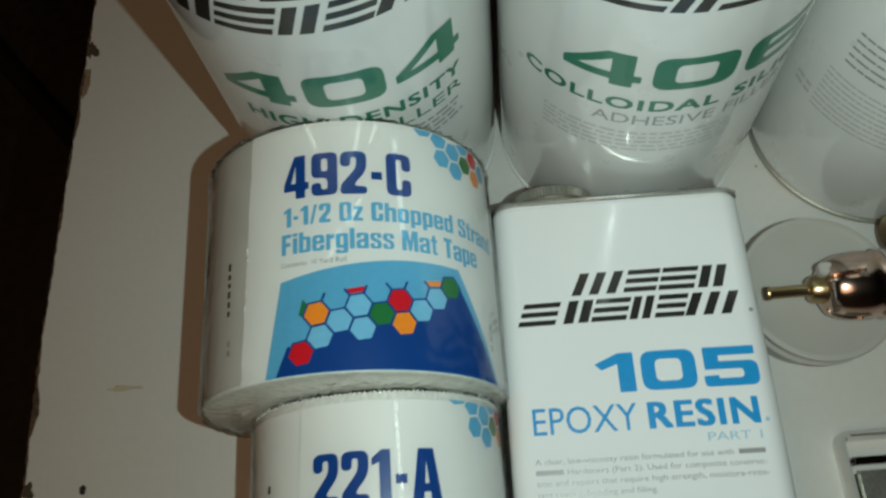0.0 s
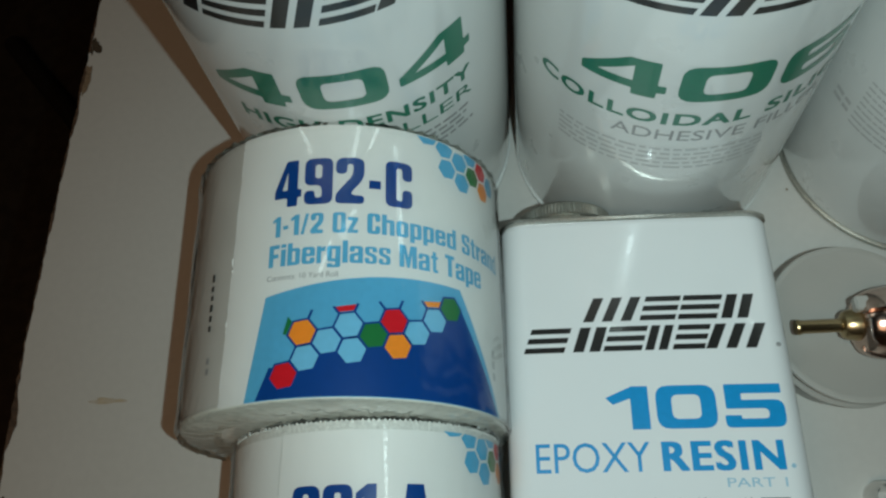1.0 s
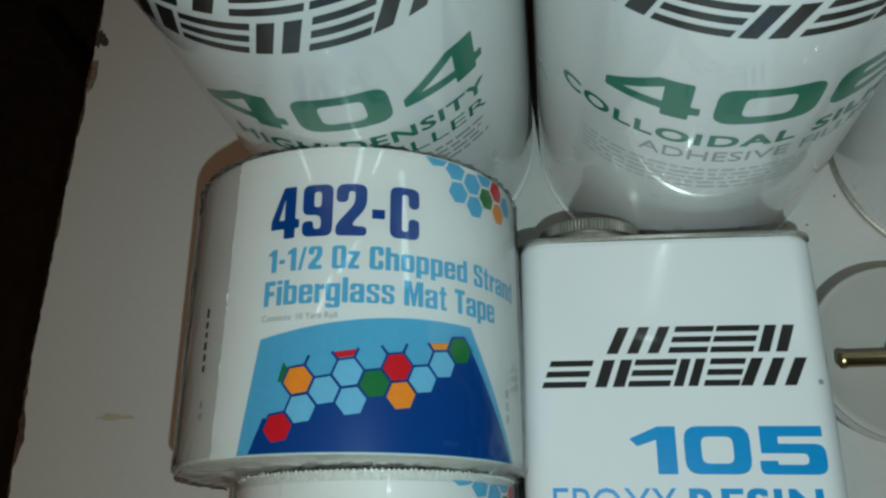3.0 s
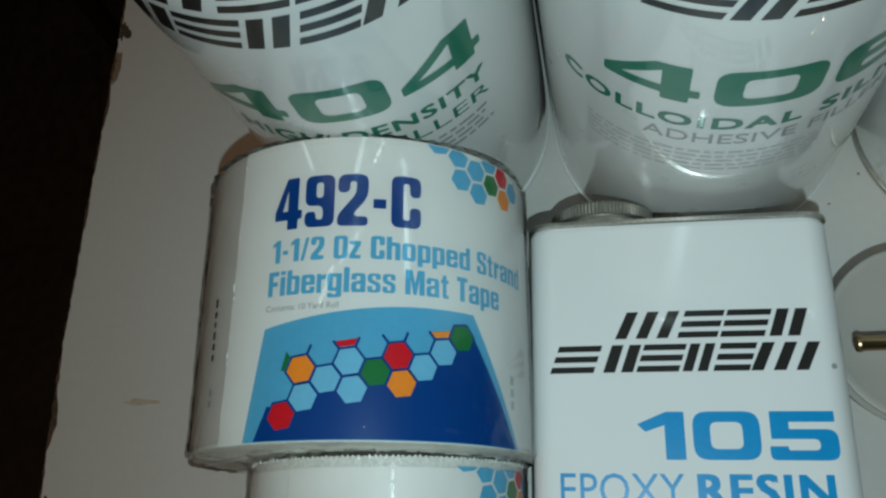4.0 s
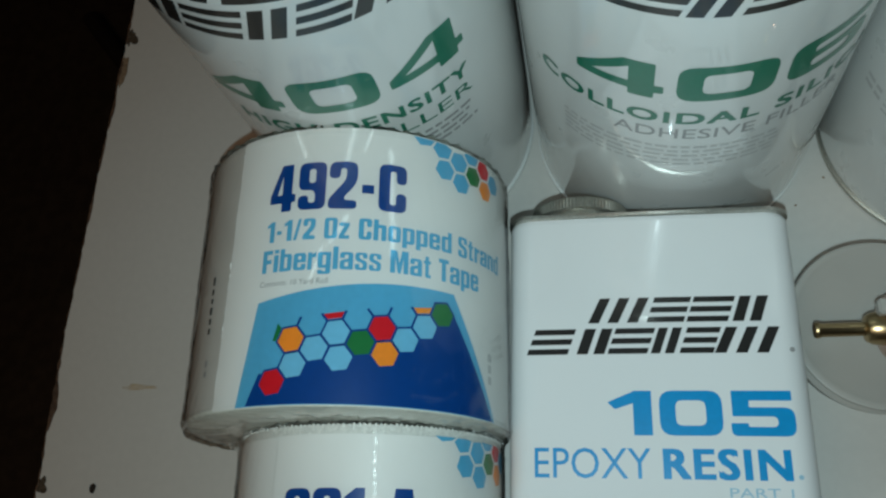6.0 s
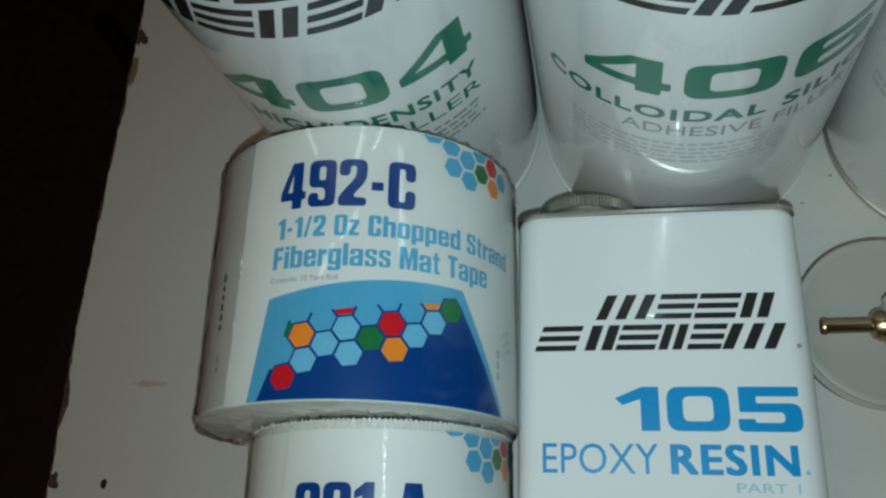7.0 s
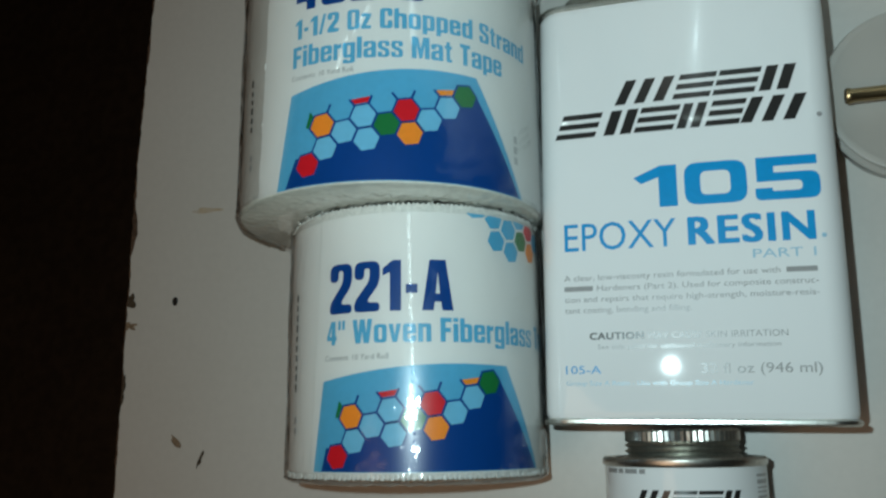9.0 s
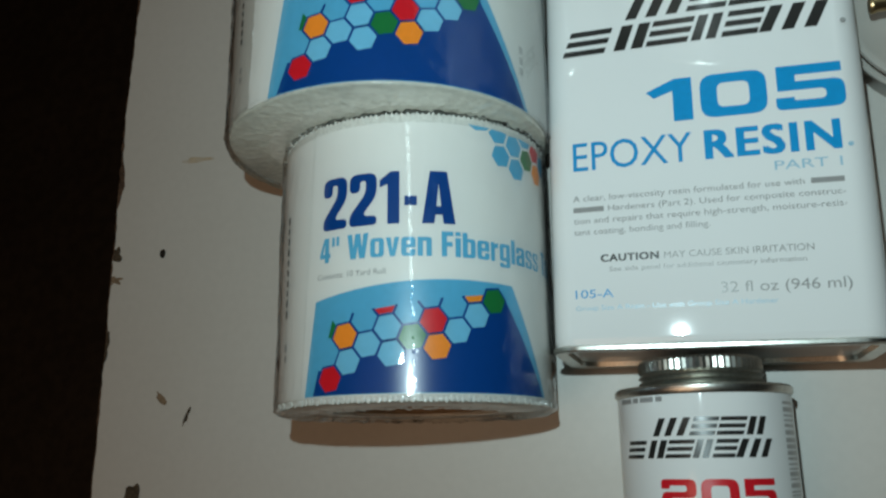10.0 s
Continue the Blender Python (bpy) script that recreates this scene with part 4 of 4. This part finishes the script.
# ---- round hardener can lying on its side ----
def hardener_can(m):
    can = thing("hardener_can", m, "small round hardener can with red number, lying down", "can", "resin and hardener cans")
    r, top, low = 0.0290, -0.0155, -0.112
    body = part("body", lathe([(r - 0.001, low + 0.002), (r, low + 0.003), (r, (low + top) / 2), (r, top - 0.0006), (r - 0.0006, top)], ALONG_Y, 128, (0, 0, r + 0.0008)), ENAMEL, can)
    for a, b, word in ((top - 0.0004, top + 0.0028, "top_rim"), (low, low + 0.003, "bottom_rim")):
        part(word, lathe([(r - 0.004, a), (r + 0.0002, a), (r + 0.0008, a + 0.0008), (r + 0.0008, b - 0.0008), (r, b), (r - 0.003, b), (r - 0.0042, b - 0.001)], ALONG_Y, 128, (0, 0, r + 0.0008), True), TIN, can, "rolled tin rim")
    part("shoulder", lathe([(r - 0.0035, top - 0.0010), (r - 0.0035, top + 0.0012), (0.0228, top + 0.0020), (0.0215, top + 0.0026)], ALONG_Y, 96, (0, 0, r + 0.0008)), DULL_TIN, can)
    thread = []
    for i in range(25):
        h = top + 0.0022 + 0.0062 * i / 24
        thread.append((0.0206 + 0.0006 * math.sin(2 * math.pi * 3 * i / 24), h))
    part("neck", lathe(thread, ALONG_Y, 96, (0, 0, r + 0.0008)), DULL_TIN, can, "ribbed tin neck")
    knurl = lambda i, hh: 0.020 * (i % 2)
    part("cap", lathe([(0.0200, top + 0.0080), (0.0206, top + 0.0084), (0.0206, top + 0.0118), (0.0198, top + 0.0128), (0.0160, top + 0.0129)], ALONG_Y, 120, (0, 0, r + 0.0008), wave=knurl), TIN, can, "knurled tin screw cap", smooth=False)
    lying = round_lying(r)
    on = lambda u, v, lift: (lying(u, v, lift)[0], v, lying(u, v, lift)[2] + 0.0008)
    emblem(-0.0285, 0.0220, -0.0360, -0.0235, BLACK, body, on)
    lay("number", wide_digits("205", -0.0155, 0.0212, -0.0515, -0.0424, 0.12), RED, body, on, 1, "broad red digits")
    lay("lot_code", bars(-0.0330, -0.0130, -0.0165, 1, 0.002, 0.0016, 8, 0.0, 0.0009), GREY, body, on, 1, "grey stamped code")
    lay("lettering", bars(-0.0155, 0.0212, -0.056, 6, 0.005, 0.002, 9, 0.2), GREY, body, on, 1)
    code = []
    rnd = random.Random(12)
    v = -0.0185
    while v > -0.060:
        d = rnd.choice((0.0005, 0.0009, 0.0014))
        code.append([(0.0290, v - d), (0.0375, v - d), (0.0375, v), (0.0290, v)])
        v -= d + rnd.choice((0.0006, 0.0010))
    lay("bar_code", filled(code), GREY, body, on, 1, "grey printed bar code")
    return can


hardener_can(pose(0.0722, 0.0, 0.0))


# ---- small things beside the cans ----
tub = thing("plastic_pot", pose(0.1672, 0.1210, 0), "small round milky plastic pot with flat ringed lid", "pot")
part("body", lathe([(0.0240, 0.0), (0.0258, 0.0), (0.0266, 0.0010), (0.0290, 0.0180), (0.0290, 0.0215), (0.0270, 0.0218)], UP, 128), PLASTIC, tub, "sloping plastic wall")
part("ring", lathe([(0.0285, 0.0200), (0.0318, 0.0206), (0.0326, 0.0216), (0.0326, 0.0228), (0.0316, 0.0236), (0.0285, 0.0236)], UP, 128, closed=True), PLASTIC, tub, "lower plastic ring")
part("lid", lathe([(0.0292, 0.0237), (0.0302, 0.0240), (0.0316, 0.0300), (0.0331, 0.0308), (0.0335, 0.0318), (0.0331, 0.0328), (0.0318, 0.0331), (0.0302, 0.0328), (0.0290, 0.0322), (0.0100, 0.0321)], UP, 128), PLASTIC, tub, "flat plastic disc with rolled rim")


fitting = thing("hose_coupling", pose(-0.0093, 0.1154, 0.0321 + 0.0150), "chrome and brass hose coupling lying on the plastic pot", "coupling")
part("spigot", lathe([(0.0018, 0.1485), (0.0027, 0.1485), (0.0030, 0.1492), (0.0030, 0.1500), (0.0026, 0.1508), (0.0026, 0.1655), (0.0030, 0.1660)], ALONG_X, 48), BRASS, fitting, "narrow brass spigot")
part("collar", lathe([(0.0030, 0.1655), (0.0048, 0.1662), (0.0058, 0.1680), (0.0064, 0.1720), (0.0064, 0.1760)], ALONG_X, 48), BRASS, fitting, "brass collar")
part("sleeve", lathe([(0.0066, 0.1715), (0.0090, 0.1716), (0.0104, 0.1724), (0.0112, 0.1730), (0.0123, 0.1750), (0.0132, 0.1775), (0.0138, 0.1802), (0.0142, 0.1830), (0.0144, 0.1852), (0.0146, 0.1890), (0.0140, 0.1905), (0.0140, 0.1925), (0.0146, 0.1940), (0.0146, 0.2080), (0.0138, 0.2100)], ALONG_X, 96, wave=lambda i, h: -0.22 if 0.172 < h < 0.185 and i % 24 < 3 else 0.0), COPPERY, fitting, "domed chrome sleeve")
part("hex_nut", lathe([(0.0120, 0.2095), (0.0140, 0.2105), (0.0140, 0.2200), (0.0120, 0.2210)], ALONG_X, 6), BRASS, fitting, "brass hex nut", smooth=False)
part("tail", lathe([(0.0070, 0.2200), (0.0070, 0.2420), (0.0060, 0.2430)], ALONG_X, 48), BRASS, fitting)
part("ring", lathe([(0.0142, 0.1940), (0.0150, 0.1944), (0.0150, 0.1962), (0.0142, 0.1966)], ALONG_X, 96, closed=True), CHROME, fitting, "thin chrome ring")
part("tab", box(0.1690, 0.0030, 0.0050, 0.1745, 0.0085, 0.0095, 0.0006), PLASTIC, fitting, "small white plastic tab")

elbow = thing("brass_elbow", pose(0.2275, 0.1418, 0), "tarnished brass pipe elbow standing on the bench", "elbow")
part("foot", lathe([(0.0085, 0.0), (0.0095, 0.001), (0.0095, 0.010), (0.0075, 0.012), (0.0075, 0.028), (0.0085, 0.030), (0.0085, 0.044), (0.0070, 0.046)], UP, 48), BRASS, elbow)
part("arm", lathe([(0.0050, -0.0275), (0.0072, -0.0270), (0.0080, -0.0250), (0.0080, -0.0120), (0.0070, -0.0110), (0.0070, 0.0)], ALONG_X, 48, (0, 0, 0.037)), BRASS, elbow)

plate = thing("chrome_latch", pose(0.1896, 0.0406, 0), "chrome latch plate with raised rounded frame", "latch")


def frame_ring(w, h, r, width, z0, z1):
    outer = round_rect(w, h, r, 8)
    inner = round_rect(w - 2 * width, h - 2 * width, max(0.001, r - width), 8)
    mid = round_rect(w - width, h - width, max(0.001, r - width / 2), 8)
    return loft([[(x, y, z0) for x, y in inner], [(x, y, z0) for x, y in outer], [(x, y, (z0 + z1) / 2) for x, y in outer], [(x, y, z1) for x, y in mid], [(x, y, (z0 + z1) / 2) for x, y in inner], [(x, y, z0) for x, y in inner]], close=False)


part("frame", frame_ring(0.042, 0.044, 0.0060, 0.0042, 0.0, 0.0100), CHROME, plate, "rounded chrome frame")
part("bar", box(-0.0165, 0.0070, 0.0, 0.0165, 0.0105, 0.0075, 0.0012), CHROME, plate)
part("inner_plate", box(-0.0150, -0.0160, 0.0, 0.0160, 0.0050, 0.0045, 0.0012), DULL_TIN, plate, "dull inner plate")

cable = thing("cable", pose(-0.5, 0.2, FLOOR_Z), "black cable lying on the dark floor", "cable")
cu = bpy.data.curves.new("cord", "CURVE")
cu.dimensions, cu.bevel_depth, cu.bevel_resolution = "3D", 0.016, 3
s = cu.splines.new("BEZIER")
s.bezier_points.add(3)
for p, co in zip(s.bezier_points, ((-0.30, 0.75, 0.016), (-0.05, 0.42, 0.016), (0.08, 0.10, 0.016), (0.0, -0.30, 0.016))):
    p.co, p.handle_left_type, p.handle_right_type = co, "AUTO", "AUTO"
me = bpy.data.meshes.new_from_object(new("cord_curve", cu).evaluated_get(bpy.context.evaluated_depsgraph_get()))
bpy.data.objects.remove(bpy.data.objects["cord_curve"])
me.materials.append(RUBBER)
cord = new("cord", me)
cord.parent = cable
